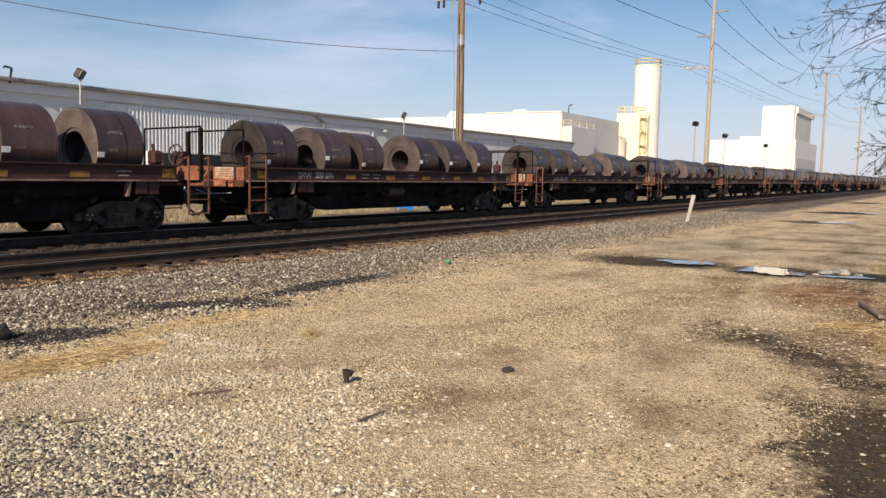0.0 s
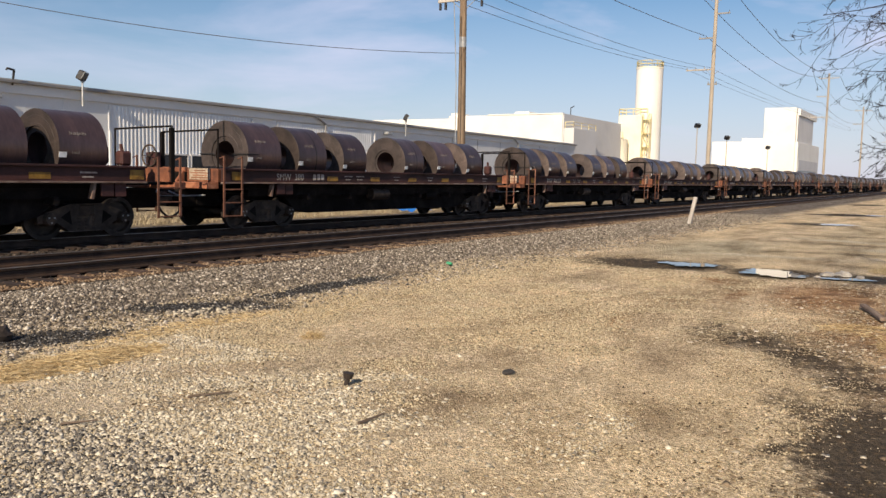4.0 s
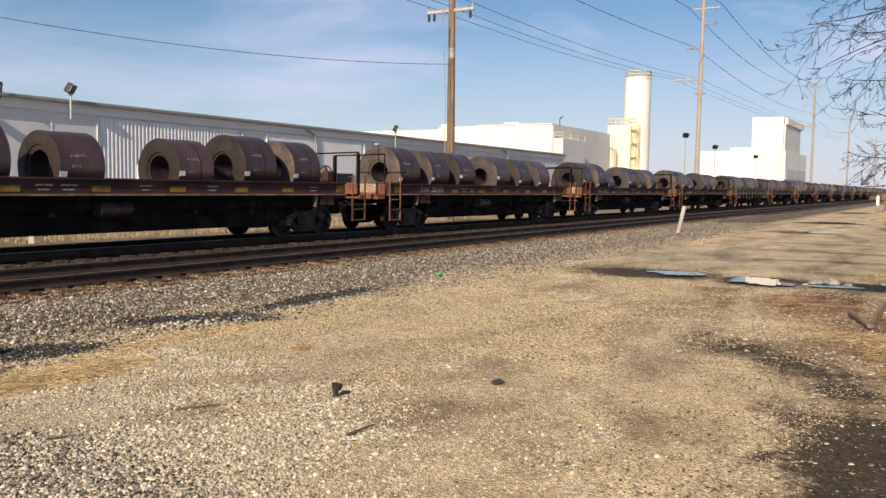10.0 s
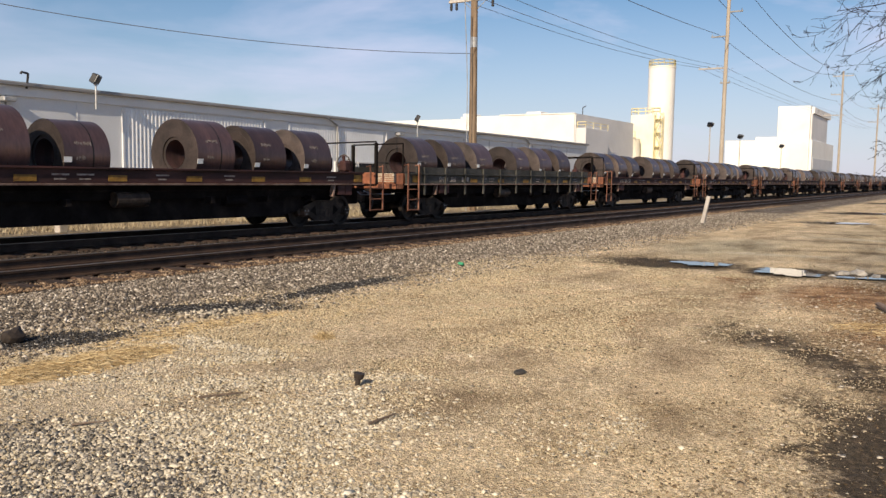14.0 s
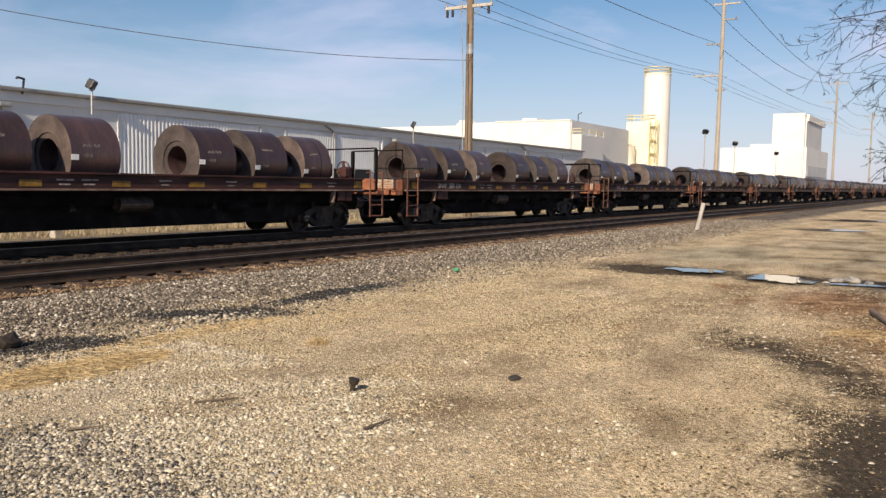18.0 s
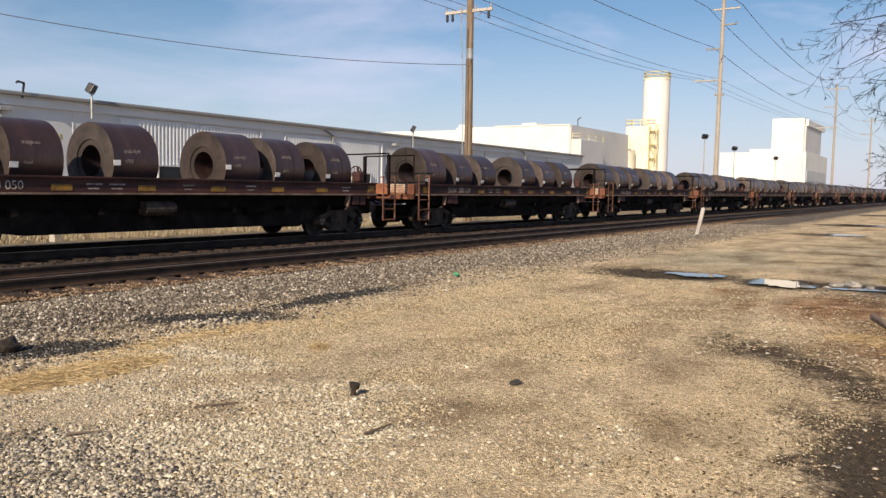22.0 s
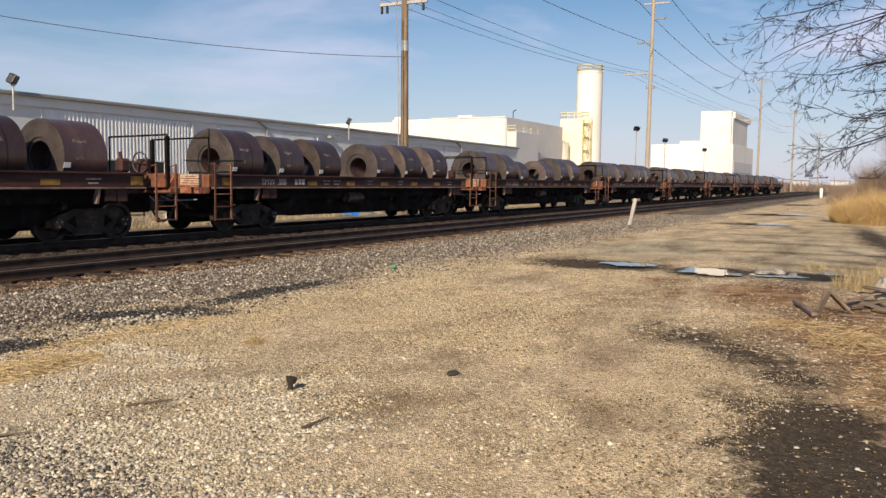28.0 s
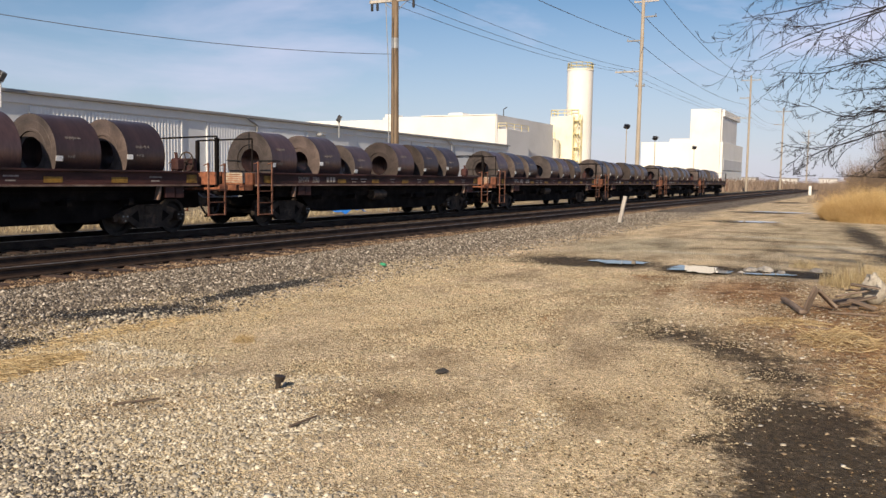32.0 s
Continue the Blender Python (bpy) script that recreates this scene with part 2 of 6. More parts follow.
M_POSTWOOD = worn("bleached_post", (0.45, 0.42, 0.39), (0.3, 0.27, 0.24), (0.55, 0.53, 0.5), 4, 40, 0.9, 0.0, 0.1, 0.3, stretch=(3, 3, 0.4))
M_CONCRETE = worn("broken_concrete", (0.46, 0.43, 0.39), (0.32, 0.29, 0.26), (0.58, 0.55, 0.5), 4, 40, 0.9, 0.0, 0.15, 0.4)
M_BARK = worn("grey_bark", (0.02, 0.0155, 0.0145), (0.011, 0.009, 0.008), (0.04, 0.031, 0.028), 6, 40, 0.9, 0.0, 0.1, 0.3)
M_BLUE = plain("blue_plastic", (0.02, 0.17, 0.62), 0.45)
M_GREEN = plain("green_plastic", (0.05, 0.4, 0.2), 0.4)
M_SPIKE = plain("rusty_iron", (0.045, 0.035, 0.03), 0.7, 0.3)
M_GLOVE = plain("dark_rag", (0.05, 0.045, 0.042), 0.9)


def island_material(name, stops, rough=0.95, spec=0.2, grain=0.0):
    m, n, l, b = shader(name, rough, 0.0, spec)
    g = n.new("ShaderNodeNewGeometry")
    c = ramp(n, l, g.outputs["Random Per Island"], stops).outputs[0]
    if grain:
        t = noise_node(n, l, grain, 3)
        c = blend(n, l, 0.6, c, ramp(n, l, t.outputs["Fac"], [(0.3, (0.7, 0.7, 0.7)), (0.7, (1.2, 1.2, 1.2))]).outputs[0], "MULTIPLY")
    l.new(c, b.inputs["Base Color"])
    return m


M_STONE = island_material("limestone_chips", [(0.0, (0.110, 0.097, 0.067)), (0.16, (0.297, 0.251, 0.168)), (0.45, (0.484, 0.410, 0.280)), (0.8, (0.56, 0.465, 0.315)), (1.0, (0.66, 0.575, 0.42))], grain=60)
M_GREYSTONE = island_material("grey_chips", [(0.0, (0.16, 0.145, 0.12)), (0.2, (0.34, 0.3, 0.235)), (0.65, (0.54, 0.48, 0.37)), (1.0, (0.76, 0.7, 0.57))], grain=45)
M_CRUMB = island_material("earth_crumbs", [(0.0, (0.04, 0.028, 0.018)), (0.6, (0.12, 0.085, 0.05)), (1.0, (0.24, 0.17, 0.1))], grain=60)
M_BALLAST = island_material("ballast_stone", [(0.0, (0.04, 0.035, 0.031)), (0.4, (0.165, 0.14, 0.113)), (0.75, (0.32, 0.275, 0.22)), (0.93, (0.5, 0.45, 0.38)), (1.0, (0.72, 0.66, 0.57))], grain=50)
M_STRAW = island_material("dry_straw", [(0.0, (0.24, 0.165, 0.085)), (0.5, (0.5, 0.375, 0.2)), (1.0, (0.78, 0.64, 0.4))])
M_REED = island_material("dry_grass", [(0.0, (0.3, 0.22, 0.11)), (0.5, (0.52, 0.41, 0.23)), (1.0, (0.74, 0.63, 0.41))])
M_GOLD = island_material("golden_reed", [(0.0, (0.42, 0.28, 0.12)), (0.5, (0.6, 0.42, 0.19)), (1.0, (0.74, 0.56, 0.3))])
M_WEED = island_material("dead_weed", [(0.0, (0.09, 0.06, 0.04)), (0.6, (0.2, 0.14, 0.08)), (1.0, (0.3, 0.2, 0.1))])
M_SCRUB = island_material("bare_scrub", [(0.0, (0.14, 0.105, 0.085)), (0.5, (0.22, 0.168, 0.135)), (1.0, (0.32, 0.25, 0.2))])
M_LITTER = island_material("litter", [(0.0, (0.14, 0.1, 0.065)), (0.45, (0.34, 0.26, 0.17)), (0.8, (0.52, 0.43, 0.3)), (1.0, (0.72, 0.66, 0.56))])


# worn wheel tracks: x, y, half length, half width, turn in degrees
TRACKS = ((5.9, 4.05, 1.2, 0.5, -55), (5.1, 3.2, 0.9, 0.36, -35), (6.7, 3.5, 1.1, 0.36, 20), (9.2, 4.15, 2.8, 0.26, -6), (11.6, 4.5, 2.8, 0.16, -9),
          (11.4, 3.95, 2.8, 0.16, -9), (10.9, 3.35, 2.6, 0.18, -7), (8.6, 2.95, 2.2, 0.3, 8), (12.5, 3.1, 2.8, 0.3, -6), (4.9, 5.1, 1.1, 0.3, -40),
          (14.5, 5.6, 4.5, 0.3, 2), (7.4, 2.2, 1.2, 0.4, 20), (4.2, 4.5, 0.9, 0.3, -35), (5.9, 1.9, 0.9, 0.25, 25))


def ground_material():
    """Crushed stone, bare dirt, ballast dust, damp mud, rusty soil and straw chaff, laid out over the yard."""
    m, n, l, b = shader("yard_ground", 0.95, 0.0, 0.25)
    geo = n.new("ShaderNodeNewGeometry")
    warp = n.new("ShaderNodeTexNoise")
    warp.inputs["Scale"].default_value, warp.inputs["Detail"].default_value = 2.6, 9
    warp.inputs["Roughness"].default_value = 0.72
    l.new(geo.outputs["Position"], warp.inputs["Vector"])
    moved = blend(n, l, 1.0, geo.outputs["Position"], blend(n, l, 1.0, blend(n, l, 1.0, warp.outputs["Color"], (0.5, 0.5, 0.5), "SUBTRACT"), (1.5, 1.5, 0.0), "MULTIPLY"), "ADD")

    rag = n.new("ShaderNodeTexNoise")
    rag.inputs["Scale"].default_value, rag.inputs["Detail"].default_value, rag.inputs["Roughness"].default_value = 9, 6, 0.7
    l.new(geo.outputs["Position"], rag.inputs["Vector"])
    edges = rag.outputs["Fac"]

    def patch(x, y, rx, ry, turn=0.0, soft=0.35):
        """1 inside an uneven ellipse, 0 outside."""
        p = n.new("ShaderNodeMapping")
        p.vector_type = "TEXTURE"
        p.inputs["Location"].default_value, p.inputs["Scale"].default_value = (x, y, 0), (rx, ry, 1e4)
        p.inputs["Rotation"].default_value = (0, 0, radians(turn))
        l.new(moved, p.inputs["Vector"])
        d = n.new("ShaderNodeVectorMath")
        d.operation = "LENGTH"
        l.new(p.outputs[0], d.inputs[0])
        ragged = n.new("ShaderNodeMath")
        ragged.operation = "MULTIPLY_ADD"
        ragged.inputs[1].default_value = 0.9
        l.new(edges, ragged.inputs[0])
        l.new(d.outputs["Value"], ragged.inputs[2])
        return ramp(n, l, ragged.outputs[0], [(max(0.0, 1.45 - soft) / 2, (1, 1, 1)), (0.725, (0, 0, 0))], 2.0).outputs[0]

    def either(*masks):
        out = masks[0]
        for k in masks[1:]:
            out = blend(n, l, 1.0, out, k, "LIGHTEN")
        return out

    def noise_at(scale, detail=5, stretch=(1, 1, 1)):
        s = n.new("ShaderNodeMapping")
        s.inputs["Scale"].default_value = stretch
        l.new(geo.outputs["Position"], s.inputs["Vector"])
        t = n.new("ShaderNodeTexNoise")
        t.inputs["Scale"].default_value, t.inputs["Detail"].default_value, t.inputs["Roughness"].default_value = scale, detail, 0.65
        l.new(s.outputs[0], t.inputs["Vector"])
        return t.outputs["Fac"]

    broad, mid, fine = noise_at(0.35, 6), noise_at(2.3, 8), noise_at(38, 5)
    crumbly = noise_at(13, 6)
    vor = n.new("ShaderNodeTexVoronoi")
    vor.inputs["Scale"].default_value = 42
    l.new(geo.outputs["Position"], vor.inputs["Vector"])
    lumps = n.new("ShaderNodeTexVoronoi")
    lumps.inputs["Scale"].default_value = 85
    l.new(geo.outputs["Position"], lumps.inputs["Vector"])
    dirt = ramp(n, l, mid, [(0.3, (0.313, 0.227, 0.129)), (0.48, (0.562, 0.437, 0.263)), (0.7, (0.756, 0.626, 0.414))]).outputs[0]
    chips = ramp(n, l, vor.outputs["Color"], [(0.1, (0.221, 0.171, 0.110)), (0.5, (0.578, 0.466, 0.319)), (0.9, (0.880, 0.770, 0.594))]).outputs[0]
    gravelly = ramp(n, l, broad, [(0.35, (0.25, 0.25, 0.25)), (0.65, (0.85, 0.85, 0.85))]).outputs[0]
    c = blend(n, l, gravelly, dirt, chips)
    pale = patch(3.6, 4.6, 2.6, 2.6, 30, 0.7)
    c = blend(n, l, blend(n, l, 0.75, (0, 0, 0), pale), c, blend(n, l, 0.6, chips, (0.58, 0.52, 0.42)))
    # bare wheel tracks that bend away from the camera
    track = either(*(patch(*q, 0.75) for q in TRACKS))
    c = blend(n, l, blend(n, l, 0.62, (0, 0, 0), track), c, ramp(n, l, mid, [(0.3, (0.24, 0.175, 0.105)), (0.7, (0.42, 0.32, 0.2))]).outputs[0])
    # green-grey film and grey silt farther out
    c = blend(n, l, blend(n, l, 0.55, (0, 0, 0), patch(21, 5.2, 4.6, 2.0, 0, 0.6)), c, (0.27, 0.265, 0.2))
    c = blend(n, l, blend(n, l, 0.6, (0, 0, 0), patch(30, 1.8, 15, 3.2, 0, 0.6)), c, (0.38, 0.325, 0.22))
    c = blend(n, l, blend(n, l, 0.75, (0, 0, 0), either(patch(23.5, 1.2, 0.9, 1.9, 15, 0.7), patch(19.6, 3.4, 0.5, 2.2, 5, 0.8), patch(26.5, 2.8, 0.8, 2.6, -8, 0.8))), c, (0.52, 0.475, 0.37))
    c = blend(n, l, blend(n, l, 0.8, (0, 0, 0), either(patch(21.6, 2.2, 0.45, 2.4, 10, 0.7), patch(24.9, 2.6, 0.5, 2.8, 0, 0.7), patch(28.8, 3.2, 0.6, 2.6, 6, 0.7), patch(18.4, 1.5, 0.5, 1.6, 0, 0.7))), c, (0.19, 0.145, 0.09))
    # ballast dust towards the rails
    sep = n.new("ShaderNodeSeparateXYZ")
    l.new(moved, sep.inputs[0])
    edge = n.new("ShaderNodeMapRange")
    edge.inputs["From Min"].default_value, edge.inputs["From Max"].default_value = 7.2, 8.6
    edge.interpolation_type = "SMOOTHSTEP"
    l.new(sep.outputs["Y"], edge.inputs["Value"])
    grey = ramp(n, l, vor.outputs["Color"], [(0.1, (0.05, 0.042, 0.036)), (0.5, (0.14, 0.118, 0.098)), (0.9, (0.3, 0.26, 0.215))]).outputs[0]
    c = blend(n, l, edge.outputs[0], c, grey)
    # drifts of silt and dust, wider farther out
    drift = ramp(n, l, noise_at(1.1, 7, (0.45, 1.0, 1.0)), [(0.33, (0.5, 0.46, 0.41)), (0.5, (0.95, 0.95, 0.95)), (0.68, (1.25, 1.24, 1.21))]).outputs[0]
    outer = n.new("ShaderNodeMapRange")
    outer.inputs["From Min"].default_value, outer.inputs["From Max"].default_value = 9.0, 18.0
    outer.inputs["To Min"].default_value, outer.inputs["To Max"].default_value = 0.5, 1.0
    l.new(sep.outputs["X"], outer.inputs["Value"])
    c = blend(n, l, outer.outputs[0], c, drift, "MULTIPLY")
    # rusty soil by the timber, straw chaff, dry grass beyond the rails
    c = blend(n, l, blend(n, l, 0.97, (0, 0, 0), either(patch(13.3, 1.6, 2.4, 1.15, 0, 0.6), patch(10.8, 0.3, 3.0, 1.5, 0, 0.6), patch(8.6, -0.6, 3.8, 1.6, 5, 0.6), patch(6.4, -1.2, 3.0, 0.9, 5, 0.6), patch(12.6, 2.75, 1.5, 0.22, 0, 0.9), patch(9.2, 3.3, 0.8, 0.18, 20, 0.9), patch(14.2, 3.4, 0.8, 0.4, 0, 0.9))), c, ramp(n, l, mid, [(0.32, (0.085, 0.042, 0.02)), (0.48, (0.24, 0.132, 0.064)), (0.66, (0.46, 0.3, 0.165))]).outputs[0])
    c = blend(n, l, blend(n, l, 0.7, (0, 0, 0), either(patch(4.2, 6.4, 1.1, 0.34, 8, 0.8), patch(6.0, 6.9, 1.4, 0.26, 12, 0.9))), c, ramp(n, l, mid, [(0.35, (0.36, 0.25, 0.11)), (0.65, (0.58, 0.43, 0.21))]).outputs[0])
    far = n.new("ShaderNodeMapRange")
    far.inputs["From Min"].default_value, far.inputs["From Max"].default_value = 18.9, 19.8
    l.new(sep.outputs["Y"], far.inputs["Value"])
    c = blend(n, l, far.outputs[0], c, ramp(n, l, noise_at(1.5, 5), [(0.3, (0.15, 0.12, 0.08)), (0.55, (0.29, 0.235, 0.155)), (0.75, (0.4, 0.34, 0.245))]).outputs[0])
    # damp mud; the last two patches paint in the tree's cast shadow
    damp_shade = either(patch(5.4, 0.22, 2.05, 0.72, 14, 0.35), patch(4.2, 0.0, 1.5, 0.85, 8, 0.35), patch(9.05, 1.8, 1.1, 0.8, 60, 0.85), patch(8.45, 1.15, 1.25, 0.58, 38, 0.65), patch(7.6, 0.72, 0.95, 0.48, 30, 0.7), patch(9.6, 2.35, 1.1, 0.4, 10, 0.9), patch(6.6, 0.9, 0.7, 0.35, 40, 0.9), patch(16.1, 5.1, 1.15, 1.8, 10, 0.35), patch(16.0, 2.85, 1.0, 1.1, 0, 0.4), patch(16.3, 1.2, 0.9, 1.3, 0, 0.4), patch(36.3, 5.2, 1.3, 1.5, 0, 0.35), patch(48.4, 5.5, 1.9, 2.0, 0, 0.4), patch(74, 6.4, 4, 1.6, 0, 0.5), patch(29, 0.25, 10, 0.62, 5, 0.6), patch(21, -0.6, 3, 0.8, 0, 0.6))
    c = blend(n, l, blend(n, l, 0.9, (0, 0, 0), damp_shade), c, blend(n, l, 0.35, ramp(n, l, crumbly, [(0.3, (0.008, 0.005, 0.003)), (0.55, (0.026, 0.017, 0.01)), (0.78, (0.1, 0.066, 0.038))]).outputs[0], chips, "MULTIPLY"))
    # darker patches along the ballast edge
    dark_spots = either(patch(7.0, 7.75, 1.2, 0.62, -38, 0.35), patch(9.4, 7.8, 2.1, 0.42, 4, 0.5), patch(4.7, 7.5, 1.0, 0.5, -25, 0.35))
    c = blend(n, l, blend(n, l, 0.85, (0, 0, 0), dark_spots), c, ramp(n, l, vor.outputs["Color"], [(0.1, (0.015, 0.0145, 0.015)), (0.9, (0.05, 0.048, 0.049))]).outputs[0])
    # darker grey ground under the coarse stones at the near left
    bed = patch(2.6, 4.2, 0.9, 1.4, 0, 0.7)
    c = blend(n, l, blend(n, l, 0.7, (0, 0, 0), bed), c, ramp(n, l, vor.outputs["Color"], [(0.1, (0.07, 0.064, 0.058)), (0.9, (0.24, 0.22, 0.195))]).outputs[0])
    c = blend(n, l, 0.85, c, ramp(n, l, noise_at(0.8, 8), [(0.3, (0.66, 0.63, 0.58)), (0.68, (1.22, 1.22, 1.22))]).outputs[0], "MULTIPLY")
    c = blend(n, l, 0.85, c, ramp(n, l, crumbly, [(0.28, (0.5, 0.47, 0.43)), (0.45, (1.05, 1.05, 1.05)), (0.7, (1.35, 1.35, 1.35))]).outputs[0], "MULTIPLY")
    c = blend(n, l, 0.85, c, ramp(n, l, fine, [(0.28, (0.55, 0.53, 0.5)), (0.72, (1.5, 1.5, 1.5))]).outputs[0], "MULTIPLY")
    c = blend(n, l, 0.6, c, ramp(n, l, lumps.outputs["Color"], [(0.1, (0.65, 0.65, 0.65)), (0.9, (1.4, 1.4, 1.4))]).outputs[0], "MULTIPLY")
    l.new(c, b.inputs["Base Color"])
    l.new(ramp(n, l, damp_shade, [(0.0, (0.95,) * 3), (0.6, (0.93,) * 3), (1.0, (0.86,) * 3)]).outputs[0], b.inputs["Roughness"])
    h = blend(n, l, 0.5, fine, vor.outputs["Distance"])
    bump(n, l, b, blend(n, l, 0.4, blend(n, l, 0.4, h, lumps.outputs["Distance"]), crumbly), 1.0, 0.05)
    return m


def water_material():
    m, n, l, b = shader("puddle_water", 0.015, 0.0, 0.5)
    b.inputs["Base Color"].default_value = (0.02, 0.018, 0.014, 1)
    t = noise_node(n, l, 5, 2)
    bump(n, l, b, t.outputs["Fac"], 0.004, 0.002)
    return m


M_GROUND, M_WATER = ground_material(), water_material()


# ---- mesh helpers ----
def mesh_of(name, bm, material, smooth=False):
    me = bpy.data.meshes.new(name)
    bm.to_mesh(me)
    bm.free()
    me.materials.append(material)
    if smooth:
        for p in me.polygons:
            p.use_smooth = True
    return me


def part(name, bm, material, parent, label="", smooth=False):
    ob = new(name, mesh_of(name, bm, material, smooth))
    ob.parent = parent
    return tagged(ob, label)


def share(name, me, parent, m, label=""):
    ob = new(name, me)
    ob.parent = parent
    ob.matrix_basis = m
    return tagged(ob, label)


def thing(name, label, category, group="", kind="", at=None):
    ob = new(name)
    ob.empty_display_size = 0.3
    if at is not None:
        ob.matrix_basis = at
    return tagged(ob, label, category, group, kind)


def box(bm, x0, x1, y0, y1, z0, z1, bevel=0.0, turn=None):
    """A box between two corners, turned about its centre."""
    mid = Vector(((x0 + x1) / 2, (y0 + y1) / 2, (z0 + z1) / 2))
    m = Matrix.Translation(mid) @ (turn or Matrix()) @ Matrix.Diagonal((x1 - x0, y1 - y0, z1 - z0, 1))
    r = bmesh.ops.create_cube(bm, size=1, matrix=m)
    if bevel:
        edges = {e for v in r["verts"] for e in v.link_edges}
        bmesh.ops.bevel(bm, geom=list(edges), offset=bevel, segments=1, affect="EDGES")
    return bm


def rod(bm, a, b, r, r2=None, seg=8, caps=True):
    """A round bar from a to b."""
    a, b = Vector(a), Vector(b)
    d = b - a
    q = d.to_track_quat("Z", "Y").to_matrix().to_4x4()
    bmesh.ops.create_cone(bm, cap_ends=caps, segments=seg, radius1=r, radius2=r if r2 is None else r2, depth=d.length, matrix=Matrix.Translation((a + b) / 2) @ q)
    return bm


def pipe(bm, points, r, seg=6):
    for a, b in zip(points, points[1:]):
        rod(bm, a, b, r, seg=seg)
    return bm


def lathe_x(bm, profile, seg=48):
    """Turns (x, radius) pairs about the x axis; the profile closes on itself."""
    rings = []
    for x, r in profile:
        rings.append([bm.verts.new((x, r * math.cos(k * math.tau / seg), r * math.sin(k * math.tau / seg))) for k in range(seg)])
    for i, ring in enumerate(rings):
        nxt = rings[(i + 1) % len(rings)]
        for k in range(seg):
            bm.faces.new((ring[k], ring[(k + 1) % seg], nxt[(k + 1) % seg], nxt[k]))
    bmesh.ops.recalc_face_normals(bm, faces=bm.faces)
    return bm


def prism(bm, outline, y0, y1):
    """An outline in x and z, given depth along y."""
    a = [bm.verts.new((x, y0, z)) for x, z in outline]
    b = [bm.verts.new((x, y1, z)) for x, z in outline]
    bm.faces.new(a), bm.faces.new(list(reversed(b)))
    for k in range(len(a)):
        j = (k + 1) % len(a)
        bm.faces.new((a[j], a[k], b[k], b[j]))
    bmesh.ops.recalc_face_normals(bm, faces=bm.faces)
    return bm


def lettering(text, size, material, parent, m, name="lettering"):
    """Flat letters in the built-in font, as a mesh."""
    cu = bpy.data.curves.new(name, "FONT")
    cu.body, cu.size, cu.extrude = text, size, 0.002
    ob = bpy.data.objects.new(name, cu)
    scene.collection.objects.link(ob)
    me = bpy.data.meshes.new_from_object(ob.evaluated_get(bpy.context.evaluated_depsgraph_get()))
    bpy.data.objects.remove(ob)
    bpy.data.curves.remove(cu)
    me.materials.clear()
    me.materials.append(material)
    return share(name, me, parent, m)


def scatter_mesh(name, places, base_verts, base_faces, material, rng, size, flat=0.6, jitter=0.3):
    """Many small uneven stones as one mesh: places is an array of x, y, z."""
    n, v = len(places), len(base_verts)
    s = rng.uniform(size[0], size[1], n) * rng.choice([0.6, 0.8, 1.0, 1.0, 1.4], n)
    ang = rng.uniform(0, math.tau, n)
    shape = base_verts[None] * (1 + rng.uniform(-jitter, jitter, (n, v, 3)))
    shape = shape * s[:, None, None] * np.stack([np.ones(n), rng.uniform(0.6, 1.0, n), rng.uniform(flat * 0.6, flat, n)], 1)[:, None]
    ca, sa = np.cos(ang)[:, None], np.sin(ang)[:, None]
    x, y = shape[..., 0] * ca - shape[..., 1] * sa, shape[..., 0] * sa + shape[..., 1] * ca
    tilt = rng.uniform(-0.35, 0.35, n)[:, None]
    pts = np.stack([x, y, shape[..., 2] + x * tilt], -1) + places[:, None]
    faces = (np.array(base_faces)[None] + (np.arange(n) * v)[:, None, None]).reshape(-1, 3)
    me = bpy.data.meshes.new(name)
    me.vertices.add(n * v)
    me.vertices.foreach_set("co", pts.reshape(-1))
    me.loops.add(len(faces) * 3)
    me.loops.foreach_set("vertex_index", faces.reshape(-1))
    me.polygons.add(len(faces))
    me.polygons.foreach_set("loop_start", np.arange(len(faces)) * 3)
    me.update(calc_edges=True)
    me.materials.append(material)
    return me


OCTA = np.array([(1, 0, 0), (0.1, 1, 0), (-1, 0.1, 0), (0, -1, 0), (0.1, 0.1, 0.9), (0, 0, -0.8)], float)
OCTA_F = [(0, 1, 4), (1, 2, 4), (2, 3, 4), (3, 0, 4), (1, 0, 5), (2, 1, 5), (3, 2, 5), (0, 3, 5)]
_b = bmesh.new()
bmesh.ops.create_icosphere(_b, subdivisions=1, radius=1)
_b.verts.index_update()
ICO = np.array([v.co[:] for v in _b.verts])
ICO_F = [tuple(v.index for v in f.verts) for f in _b.faces]
_b.free()


